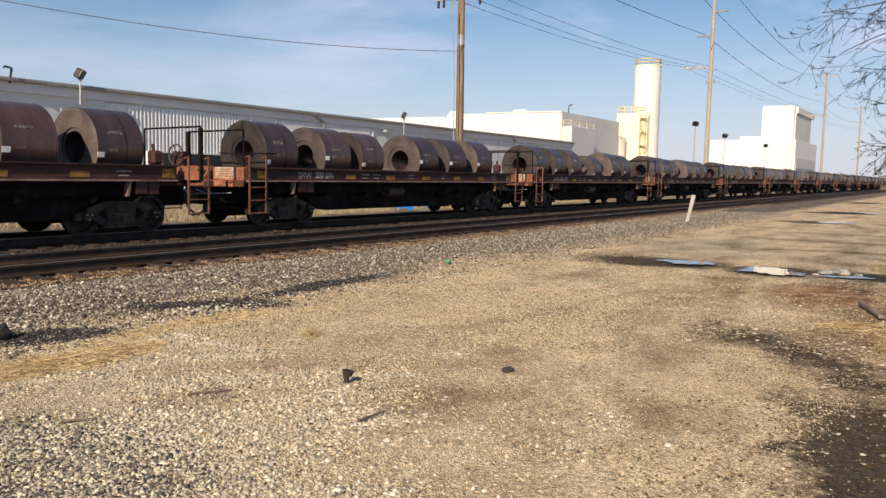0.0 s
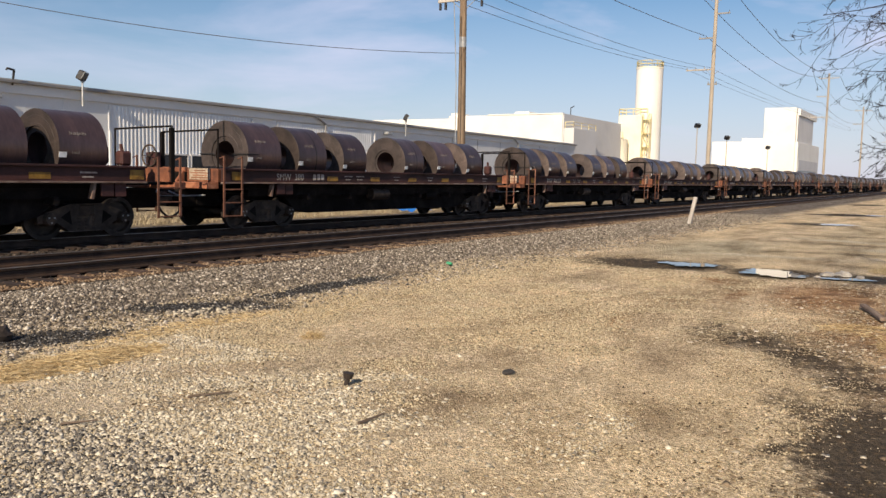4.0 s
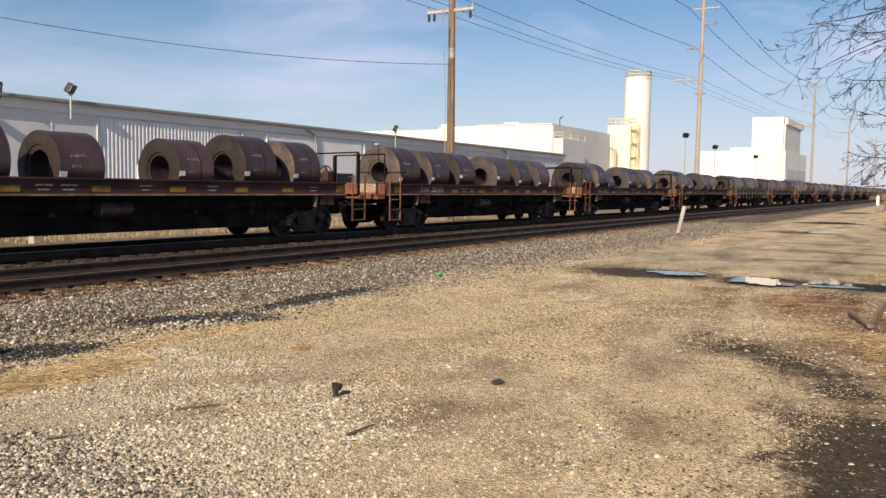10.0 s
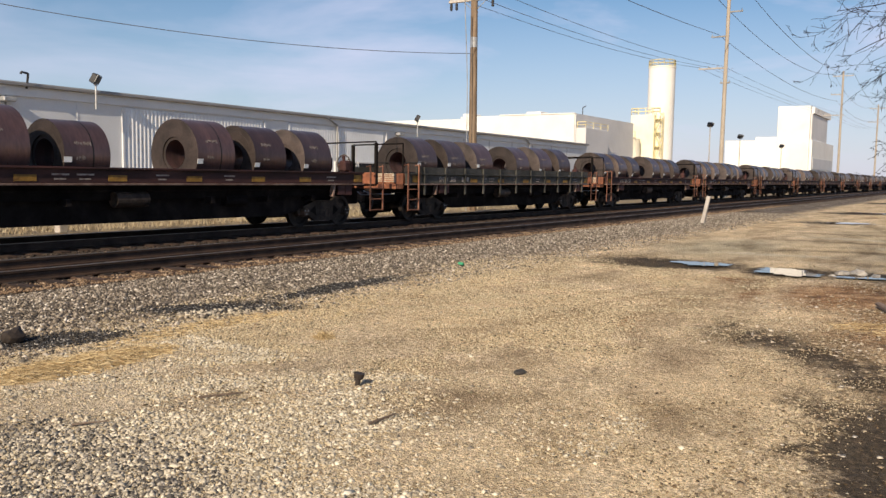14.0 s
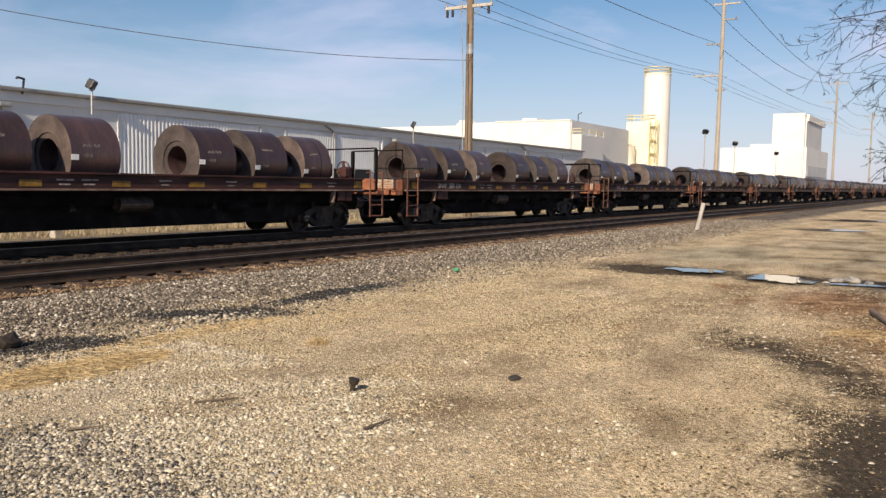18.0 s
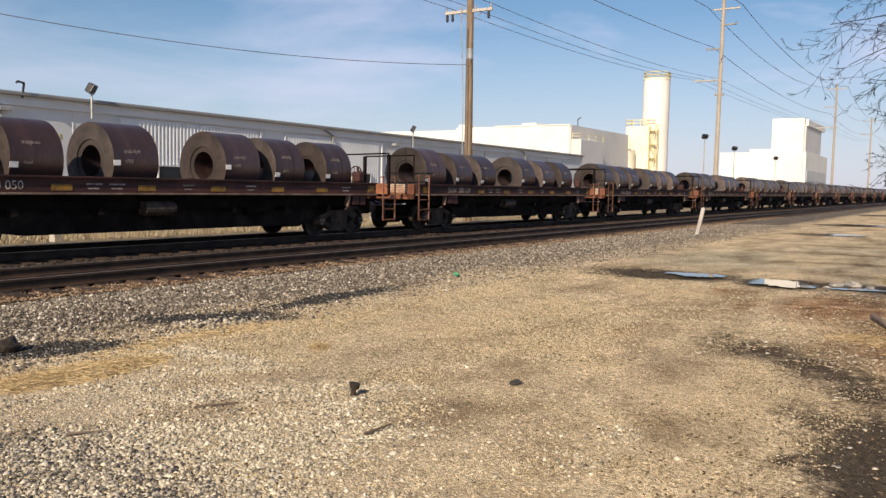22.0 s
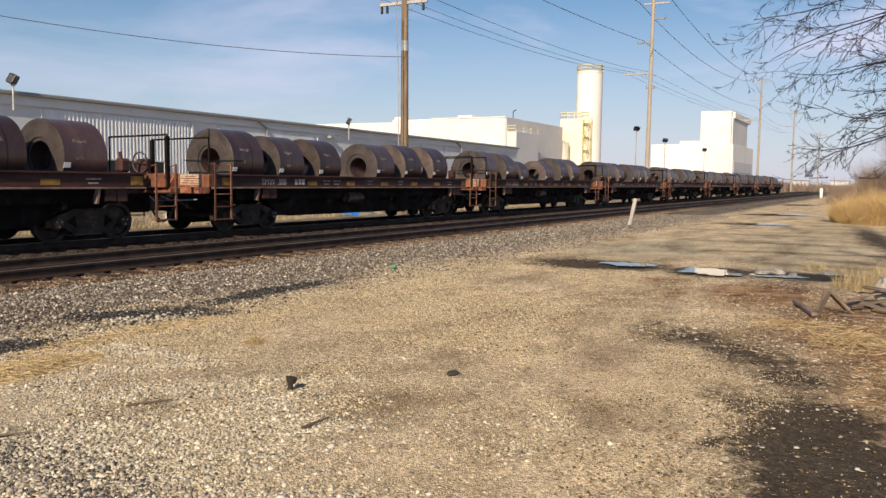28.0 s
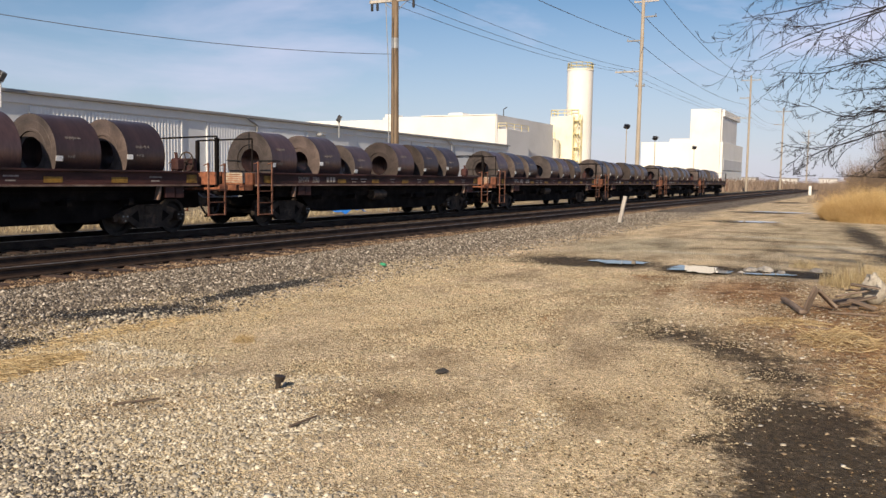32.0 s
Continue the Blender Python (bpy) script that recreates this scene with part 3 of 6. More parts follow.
def blade_mesh(name, roots, heights, widths, leans, material, rng, bends=3):
    """Grass blades, each a thin bent ribbon with two sides of its own, as one mesh."""
    n = len(roots)
    t = np.linspace(0, 1, bends + 1)
    az, turn = rng.uniform(0, math.tau, n), rng.uniform(0, math.tau, n)
    off = leans[:, None] * heights[:, None] * t[None] ** 1.7
    up = heights[:, None] * (t[None] - 0.35 * leans[:, None] ** 2 * t[None] ** 2)
    cx = roots[:, 0:1] + off * np.cos(az)[:, None]
    cy = roots[:, 1:2] + off * np.sin(az)[:, None]
    cz = roots[:, 2:3] + up
    w = widths[:, None] * (1 - 0.85 * t[None])
    dx, dy = w * np.cos(turn)[:, None] / 2, w * np.sin(turn)[:, None] / 2
    left, right = np.stack([cx - dx, cy - dy, cz], -1), np.stack([cx + dx, cy + dy, cz], -1)
    pts = np.stack([left, right], 2).reshape(n, -1, 3)
    quads = np.array([(2 * k, 2 * k + 1, 2 * k + 3, 2 * k + 2) for k in range(bends)])
    faces = (quads[None] + (np.arange(n) * pts.shape[1])[:, None, None]).reshape(-1, 4)
    me = bpy.data.meshes.new(name)
    me.vertices.add(pts.shape[0] * pts.shape[1])
    me.vertices.foreach_set("co", pts.reshape(-1))
    me.loops.add(len(faces) * 4)
    me.loops.foreach_set("vertex_index", faces.reshape(-1))
    me.polygons.add(len(faces))
    me.polygons.foreach_set("loop_start", np.arange(len(faces)) * 4)
    me.update(calc_edges=True)
    me.materials.append(material)
    return me


def tube_mesh(name, segs, sides, material):
    """Tapered bars from rows of two ends and two radii, as one mesh."""
    s = np.array(segs, float)
    p, q, r1, r2 = s[:, 0:3], s[:, 3:6], s[:, 6], s[:, 7]
    d = q - p
    d /= np.linalg.norm(d, axis=1)[:, None]
    ref = np.where(np.abs(d[:, 2:3]) < 0.9, np.array([[0, 0, 1.0]]), np.array([[1.0, 0, 0]]))
    u = np.cross(d, ref)
    u /= np.linalg.norm(u, axis=1)[:, None]
    w = np.cross(d, u)
    ang = np.arange(sides) * math.tau / sides
    ring = u[:, None] * np.cos(ang)[None, :, None] + w[:, None] * np.sin(ang)[None, :, None]
    pts = np.concatenate([p[:, None] + ring * r1[:, None, None], q[:, None] + ring * r2[:, None, None]], 1)
    k = np.arange(sides)
    quad = np.stack([k, (k + 1) % sides, (k + 1) % sides + sides, k + sides], 1)
    faces = (quad[None] + (np.arange(len(s)) * 2 * sides)[:, None, None]).reshape(-1, 4)
    me = bpy.data.meshes.new(name)
    me.vertices.add(pts.shape[0] * pts.shape[1])
    me.vertices.foreach_set("co", pts.reshape(-1))
    me.loops.add(len(faces) * 4)
    me.loops.foreach_set("vertex_index", faces.reshape(-1))
    me.polygons.add(len(faces))
    me.polygons.foreach_set("loop_start", np.arange(len(faces)) * 4)
    me.polygons.foreach_set("use_smooth", np.ones(len(faces), bool))
    me.update(calc_edges=True)
    me.materials.append(material)
    return me


RNG = np.random.default_rng(7)
NEAR_TRACK, TRAIN_TRACK, RAIL_TOP = 12.74, 17.1, 0.15


def height_at(x, y):
    """Ground height: a nearly flat yard that rises a little to the ballast shoulder."""
    x, y = np.asarray(x, float), np.asarray(y, float)
    rise = -0.075 * np.clip((y - 9.0) / 2.4, 0, 1) ** 1.5
    close = np.clip(1.4 - np.hypot(x - 6, y - 3) / 25, 0, 1)
    rough = 0.012 * np.sin(x * 1.7 + 0.6 * y) * np.cos(y * 1.3 - 0.4 * x) + 0.006 * np.sin(x * 4.1 + y * 3.3)
    return rise + rough * close


# ---- ground ----
def ground_axis(lo, hi, fine_lo, fine_hi, step, grow=1.35):
    mid = list(np.arange(fine_lo, fine_hi + 1e-6, step))
    s, v, right = step, fine_hi, []
    while v < hi:
        s *= grow
        v += s
        right.append(min(v, hi))
    s, v, left = step, fine_lo, []
    while v > lo:
        s *= grow
        v -= s
        left.append(max(v, lo))
    return np.array(left[::-1] + mid + right)


def build_ground():
    xs, ys = ground_axis(-2500, 4000, -4, 26, 0.15), ground_axis(-2500, 2500, -5, 12, 0.15)
    gx, gy = np.meshgrid(xs, ys, indexing="ij")
    gz = height_at(gx, gy)
    me = bpy.data.meshes.new("ground")
    nx, ny = gx.shape
    k = np.arange(nx * ny).reshape(nx, ny)
    quads = np.stack([k[:-1, :-1], k[1:, :-1], k[1:, 1:], k[:-1, 1:]], -1).reshape(-1, 4)
    me.vertices.add(nx * ny)
    me.vertices.foreach_set("co", np.stack([gx, gy, gz], -1).reshape(-1))
    me.loops.add(len(quads) * 4)
    me.loops.foreach_set("vertex_index", quads.reshape(-1))
    me.polygons.add(len(quads))
    me.polygons.foreach_set("loop_start", np.arange(len(quads)) * 4)
    me.polygons.foreach_set("use_smooth", np.ones(len(quads), bool))
    me.update(calc_edges=True)
    me.materials.append(M_GROUND)
    tagged(new("ground", me), "tan gravel and dirt yard with damp patches beside the tracks", "ground", kind="structure")


build_ground()


def build_stones():
    def spread(count, x0, x1, y0, y1, falloff=0.0):
        x, y = RNG.uniform(x0, x1, count), RNG.uniform(y0, y1, count)
        if falloff:
            x = x0 + (x1 - x0) * RNG.uniform(0, 1, count) ** falloff
        return np.stack([x, y, height_at(x, y)], 1)

    def within(p, *ovals):
        out = np.zeros(len(p), bool)
        for x, y, rx, ry, *turn in ovals:
            a = radians(turn[0]) if turn else 0.0
            dx, dy = p[:, 0] - x, p[:, 1] - y
            u, v = dx * math.cos(a) + dy * math.sin(a), dy * math.cos(a) - dx * math.sin(a)
            out |= np.hypot(u / rx, v / ry) < RNG.uniform(0.6, 1.1, len(p))
        return out

    waves = [(RNG.normal(0, k, 2), RNG.uniform(0, math.tau)) for k in (1.0, 1.0, 1.6, 1.6, 2.6, 2.6, 4.5, 4.5, 8.0, 8.0)]

    def clumped(p, low, high):
        """Keeps more of the stones in some spots than in others."""
        v = sum(np.sin(p[:, 0] * w[0] + p[:, 1] * w[1] + ph) for w, ph in waves) / 3.2
        return RNG.uniform(0, 1, len(p)) < low + (high - low) / (1 + np.exp(-5 * v))

    MUD = ((5.5, 0.2, 1.8, 0.66), (4.2, 0.0, 1.2, 0.62), (8.9, 1.6, 0.6, 0.5), (8.2, 1.0, 0.8, 0.35), (10.8, 0.2, 3.0, 1.2), (8.6, -0.75, 3.5, 1.35), (13.3, 1.6, 2.2, 1.05), (16, 3, 1.2, 3.2), (16.0, 5.3, 0.8, 1.2))
    DARK_SPOTS = ((7.0, 7.75, 1.05, 0.42, -38), (9.4, 7.8, 1.9, 0.3, 4), (4.65, 7.5, 0.85, 0.36, -25))
    pale = np.concatenate([spread(70000, 2.4, 14, -2.5, 8.2, 1.6), spread(50000, 2.2, 6.0, 1.8, 7.2, 1.15)])
    bare = within(pale, *TRACKS)
    keep = (RNG.uniform(0, 1, len(pale)) > np.where(within(pale, *MUD), 0.94, np.where(bare, 0.7, 0.0))) & ~within(pale, *DARK_SPOTS) & clumped(pale, 0.12, 1.1)
    tagged(new("gravel", scatter_mesh("gravel", pale[keep] + (0, 0, 0.002), OCTA, OCTA_F, M_STONE, RNG, (0.004, 0.013), 0.8)), "pale crushed limestone chips scattered over the yard", "gravel", kind="stuff")
    white = spread(52000, 2.2, 5.6, 1.8, 6.6)
    white = white[~within(white, *MUD) & clumped(white, 0.03, 0.95) & ~within(white, *DARK_SPOTS) & ((RNG.uniform(0, 1, len(white)) < 0.2) | ~within(white, *TRACKS))]
    tagged(new("grey_gravel", scatter_mesh("grey_gravel", white + (0, 0, 0.004), OCTA, OCTA_F, M_GREYSTONE, RNG, (0.006, 0.02), 0.75, 0.5)), "whitish grey crushed stone in loose drifts", "gravel", kind="stuff")
    tiny = spread(95000, 2.8, 10.5, -1.5, 6.8, 1.35)
    tiny = tiny[(RNG.uniform(0, 1, len(tiny)) > np.where(within(tiny, *MUD), 0.95, np.where(within(tiny, *TRACKS), 0.7, 0.0))) & clumped(tiny, 0.3, 1.2) & ~within(tiny, *DARK_SPOTS)]
    tagged(new("fine_gravel", scatter_mesh("fine_gravel", tiny + (0, 0, 0.002), OCTA, OCTA_F, M_STONE, RNG, (0.003, 0.008), 0.9)), "fine pale grit over the yard", "gravel", kind="stuff")
    dark = spread(60000, 3.4, 11.8, 6.6, 8.9)
    dark = dark[within(dark, *DARK_SPOTS) & clumped(dark, 0.7, 1.2)]
    slate = island_material("dark_chips", [(0.0, (0.014, 0.0135, 0.014)), (0.6, (0.042, 0.041, 0.042)), (0.9, (0.1, 0.098, 0.098)), (1.0, (0.4, 0.38, 0.35))], grain=60)
    tagged(new("dark_gravel", scatter_mesh("dark_gravel", dark + (0, 0, 0.004), OCTA, OCTA_F, slate, RNG, (0.008, 0.02), 0.6)), "dark grey chips in patches along the ballast edge", "gravel", kind="stuff")
    slab = spread(20000, 2.0, 4.2, 2.4, 6.2)
    slab = slab[within(slab, (2.55, 4.2, 0.8, 1.25)) & clumped(slab, 0.5, 1.3)]
    shade = island_material("dark_grey_stones", [(0.0, (0.045, 0.042, 0.04)), (0.5, (0.13, 0.12, 0.11)), (0.75, (0.3, 0.272, 0.23)), (1.0, (0.6, 0.54, 0.45))], grain=40)
    tagged(new("dark_grey_gravel", scatter_mesh("dark_grey_gravel", slab + (0, 0, 0.006), OCTA, OCTA_F, shade, RNG, (0.006, 0.019), 0.8, 0.55)), "darker grey coarse crushed stone in the yard", "gravel", kind="stuff")
    broken = spread(900, 5.6, 9.0, 6.9, 7.9)
    broken = broken[within(broken, (6.6, 7.6, 0.7, 0.2), (7.1, 7.3, 0.6, 0.15)) & clumped(broken, 0.2, 0.9)]
    tagged(new("white_rubble", scatter_mesh("white_rubble", broken + (0, 0, 0.012), ICO, ICO_F, M_GREYSTONE, RNG, (0.01, 0.028), 0.7, 0.45)), "whitish broken stone along the dark patches", "stones", kind="stuff")
    verge = spread(48000, 4.8, 16, 2.6, 8.4, 1.2)
    verge = verge[~within(verge, *DARK_SPOTS) & ~within(verge, *MUD) & clumped(verge, 0.1, 1.1)]
    tagged(new("verge_gravel", scatter_mesh("verge_gravel", verge + (0, 0, 0.004), OCTA, OCTA_F, M_STONE, RNG, (0.006, 0.017), 0.9, 0.45)), "loose tan chips between the dirt and the ballast", "gravel", kind="stuff")
    crumbs = spread(60000, 2.4, 18, -2.5, 8.4, 1.5)
    crumbs = crumbs[clumped(crumbs, 0.0, 0.8)]
    tagged(new("earth_crumbs", scatter_mesh("earth_crumbs", crumbs + (0, 0, 0.003), OCTA, OCTA_F, M_CRUMB, RNG, (0.004, 0.014), 0.7)), "dark crumbs of earth and leaf among the gravel", "soil", kind="stuff")
    wide = spread(36000, 8, 42, -1.5, 9.0, 1.6)
    wide = wide[~within(wide, *MUD) & ~within(wide, *DARK_SPOTS) & clumped(wide, 0.2, 1.1)]
    tagged(new("coarse_gravel", scatter_mesh("coarse_gravel", wide, OCTA, OCTA_F, M_STONE, RNG, (0.006, 0.017))), "coarser pale chips farther out in the yard", "gravel", kind="stuff")
    big = np.concatenate([spread(330, 2.6, 5.2, 2.6, 7.0), spread(120, 3, 12, -2, 8)])
    big = big[~within(big, *MUD)]
    tagged(new("loose_stones", scatter_mesh("loose_stones", big, ICO, ICO_F, M_GREYSTONE, RNG, (0.01, 0.028), 0.6, 0.45)), "larger loose pale stones in the gravel", "stones", kind="stuff")
    y = 6.8 + 4.2 * RNG.uniform(0, 1, 64000) ** 0.7
    x = 3 + 42 * RNG.uniform(0, 1, 64000) ** 1.6
    keep = ~within(np.stack([x, y], 1), *DARK_SPOTS)
    x, y = x[keep], y[keep]
    tagged(new("ballast", scatter_mesh("ballast", np.stack([x, y, height_at(x, y) + 0.004], 1), OCTA, OCTA_F, M_BALLAST, RNG, (0.012, 0.029), 0.9, 0.5)), "grey crushed rock ballast along the track shoulder", "ballast", kind="stuff")


build_stones()


def puddle(label, x, y, rx, ry, turn, seed):
    rng = np.random.default_rng(seed)
    bm = bmesh.new()
    k = 120
    ph = rng.uniform(0, math.tau, 5)
    ring = []
    for i in range(k):
        a = i * math.tau / k
        r = 0.95 + sum(0.22 / (j + 1) * math.sin((j + 2) * a + ph[j]) for j in range(5)) * 0.9 + 0.1 * math.sin(11 * a + ph[0]) + 0.07 * math.sin(19 * a + ph[1]) + rng.uniform(-0.06, 0.06)
        px, py = rx * r * math.cos(a), ry * r * math.sin(a)
        c, s = math.cos(radians(turn)), math.sin(radians(turn))
        ring.append(bm.verts.new((x + px * c - py * s, y + px * s + py * c, 0.026 - 0.007 * (px * c - py * s))))
    bm.faces.new(ring)
    ob = new("puddle", mesh_of("puddle", bm, M_WATER))
    tagged(ob, label, "puddle", "puddles in the yard", "structure")


puddle("shallow puddle reflecting the sky in the gravel", 15.85, 2.85, 0.6, 0.6, 0, 3)
puddle("dark muddy puddle with a small bright pool", 16.3, 4.48, 0.5, 0.46, 20, 5)
puddle("thin puddle beside grey rubble", 15.75, 1.6, 0.2, 0.42, 10, 6)
puddle("long shallow puddle farther along the yard", 36.4, 4.35, 0.75, 1.05, 0, 8)
puddle("long pale puddle under the sky", 49.2, 4.6, 1.2, 1.3, 0, 9)


# ---- warehouse and plant behind the line ----
WALL_Y = 36.0
# the warehouse runs a little away from the line
SKEW = Matrix.Translation((20, WALL_Y, 0)) @ pose(0, 0, 0, 0, 0, 1.3) @ Matrix.Translation((-20, -WALL_Y, 0))


def build_warehouse():
    w = thing("warehouse", "long low grey metal warehouse with ribbed siding panels", "building", at=SKEW)
    top, x0, x1 = 5.27, -6.0, 88.0
    part("wall", box(bmesh.new(), x0, x1, WALL_Y, WALL_Y + 0.3, 0, top - 0.02), M_WALL, w)
    part("wall", box(bmesh.new(), x1 - 0.3, x1, WALL_Y + 0.3, WALL_Y + 30, 0, top - 0.02), M_WALL, w)
    part("fascia", box(bmesh.new(), x0, x1 + 0.1, WALL_Y - 0.12, WALL_Y - 0.003, top - 0.42, top + 0.05, 0.02), M_WALL, w, "pale grey fascia band under the eave")
    gut = part("gutter", box(bmesh.new(), x0, x1 + 0.2, WALL_Y - 0.32, WALL_Y - 0.123, top + 0.02, top + 0.17, 0.03), M_TRIM, w, "grey eave gutter")
    bm = bmesh.new()
    for a, b in ((x0, x1),):
        v = [bm.verts.new(p) for p in ((a, WALL_Y - 0.12, top + 0.1), (b, WALL_Y - 0.12, top + 0.1), (b, WALL_Y + 30, top + 1.2), (a, WALL_Y + 30, top + 1.2))]
        bm.faces.new(v)
    r = bmesh.ops.extrude_face_region(bm, geom=bm.faces[:])
    bmesh.ops.translate(bm, verts=[e for e in r["geom"] if isinstance(e, bmesh.types.BMVert)], vec=(0, 0, 0.12))
    bmesh.ops.recalc_face_normals(bm, faces=bm.faces)
    part("roof", bm, M_ROOF, w, "low metal roof")
    # ribbed panels, each rib a folded sheet
    for a, b in ((26.6, 36.5), (38.8, 49.1)):
        bm = bmesh.new()
        pitch, n = 0.24, int((b - a) / 0.24)
        line = []
        for k in range(n):
            u = a + k * pitch
            line += [(u, 0.0), (u + 0.06, 0.0), (u + 0.075, 0.07), (u + 0.13, 0.07)]
        lo = [bm.verts.new((u, WALL_Y - 0.075 + d - 0.003, 0.4)) for u, d in line]
        hi = [bm.verts.new((u, WALL_Y - 0.075 + d - 0.003, 4.76)) for u, d in line]
        for k in range(len(line) - 1):
            bm.faces.new((lo[k], lo[k + 1], hi[k + 1], hi[k]))
        part("ribbed_panel", bm, M_CORR, w, "bright ribbed metal siding with sawtooth top")
        part("flashing", box(bmesh.new(), a - 0.12, a - 0.01, WALL_Y - 0.1, WALL_Y - 0.003, 0.3, 4.76), M_WALL, w)
        part("flashing", box(bmesh.new(), b + 0.01, b + 0.12, WALL_Y - 0.1, WALL_Y - 0.003, 0.3, 4.76), M_WALL, w)
    # panel seams on the plain stretches
    for u in (-3, 1.5, 6, 10.5, 15, 19.5, 24, 51.5, 56, 60.5, 65, 69.5, 74, 78.5, 82.5):
        part("panel_seam", box(bmesh.new(), u, u + 0.06, WALL_Y - 0.02, WALL_Y - 0.003, 0.1, top - 0.45), M_TRIM if u > 60 else M_WALL, w)
    # strip windows low in the wall
    for a, b in ((28.9, 31.4), (31.7, 34.2), (43.2, 45.4), (45.7, 47.6)):
        win = part("window", box(bmesh.new(), a, b, WALL_Y - 0.16, WALL_Y - 0.08, 1.55, 2.42), M_DARKGLASS, w, "dark strip window in a white frame")
        bm = bmesh.new()
        for q in ((a - 0.06, b + 0.06, 2.42, 2.5), (a - 0.06, b + 0.06, 1.45, 1.55), (a - 0.08, a, 1.45, 2.5), (b, b + 0.08, 1.45, 2.5)):
            box(bm, q[0], q[1], WALL_Y - 0.2, WALL_Y - 0.075, q[2], q[3])
        part("window_frame", bm, M_GREYWALL, win)
    for u in (43.3, 73.0):
        bm = bmesh.new()
        rod(bm, (u, WALL_Y - 0.2, 0.2), (u, WALL_Y - 0.2, top - 0.4), 0.06)
        rod(bm, (u, WALL_Y - 0.2, top - 0.4), (u - 1.1, WALL_Y - 0.3, top + 0.02), 0.06)
        part("downpipe", bm, M_TRIM, w)
    # small vents and a wall light
    for u, z in ((17.0, 4.4), (20.5, 4.7), (50.6, 4.7)):
        part("wall_light", box(bmesh.new(), u - 0.3, u + 0.3, WALL_Y - 0.45, WALL_Y - 0.003, z - 0.13, z + 0.08, 0.04), M_GALV, w, "pale wall pack lamp")
    part("arm_lamp", pipe(bmesh.new(), [(21.4, WALL_Y - 0.2, 5.2), (21.4, WALL_Y - 0.35, 5.85), (21.0, WALL_Y - 0.5, 5.88), (20.95, WALL_Y - 0.5, 5.8)], 0.05), M_LAMPBODY, w, "small bent arm lamp above the eave")
    part("conduit", pipe(bmesh.new(), [(12, WALL_Y - 0.06, 3.6), (20.5, WALL_Y - 0.06, 3.62), (20.5, WALL_Y - 0.06, 5.0)], 0.04), M_TRIM, w)


build_warehouse()


def floodlight(at, height, yaw, label, pole_mat, group):
    f = thing("floodlight", label, "floodlight", group, at=at)
    part("pole", rod(bmesh.new(), (0, 0, 0), (0, 0, height), 0.055, 0.045, 10), pole_mat, f)
    head = part("lamp_head", box(bmesh.new(), -0.3, 0.3, -0.16, 0.16, height - 0.05, height + 0.42, 0.05, pose(0, 0, 0, 28, 0, yaw)), M_LAMPBODY, f, "black floodlight head tilted down")
    part("lens", box(bmesh.new(), -0.24, 0.24, -0.185, -0.165, height, height + 0.36, 0.0, pose(0, 0, 0, 28, 0, yaw)), M_GLASS, head)
    part("bracket", box(bmesh.new(), -0.08, 0.08, -0.05, 0.05, height - 0.12, height + 0.04), M_GALV, f)
    return f


for u, h in ((24.75, 1.6), (52.7, 1.6)):
    floodlight(SKEW @ pose(u, WALL_Y - 0.42, 4.55), h - 0.36, 35, "black floodlight on a short pole at the warehouse eave", M_GALV, "floodlights at the eave")
for x, y, h in ((88.6, 24, 7.2), (101.6, 24, 6.6), (126, 24, 6.4)):
    floodlight(pose(x, y, 0), h, -40, "dark yard floodlight on a tall pale mast", M_PALEPOLE, "yard floodlights")


def railing(bm, points, z, height, r=0.05, step=1.2):
    for a, b in zip(points, points[1:]):
        a, b = Vector((*a, z)), Vector((*b, z))
        n = max(1, int((b - a).length / step))
        for k in range(n + 1):
            p = a.lerp(b, k / n)
            rod(bm, p, p + Vector((0, 0, height)), r, seg=5)
        for f in (0.5, 1.0):
            rod(bm, a + Vector((0, 0, height * f)), b + Vector((0, 0, height * f)), r, seg=5)


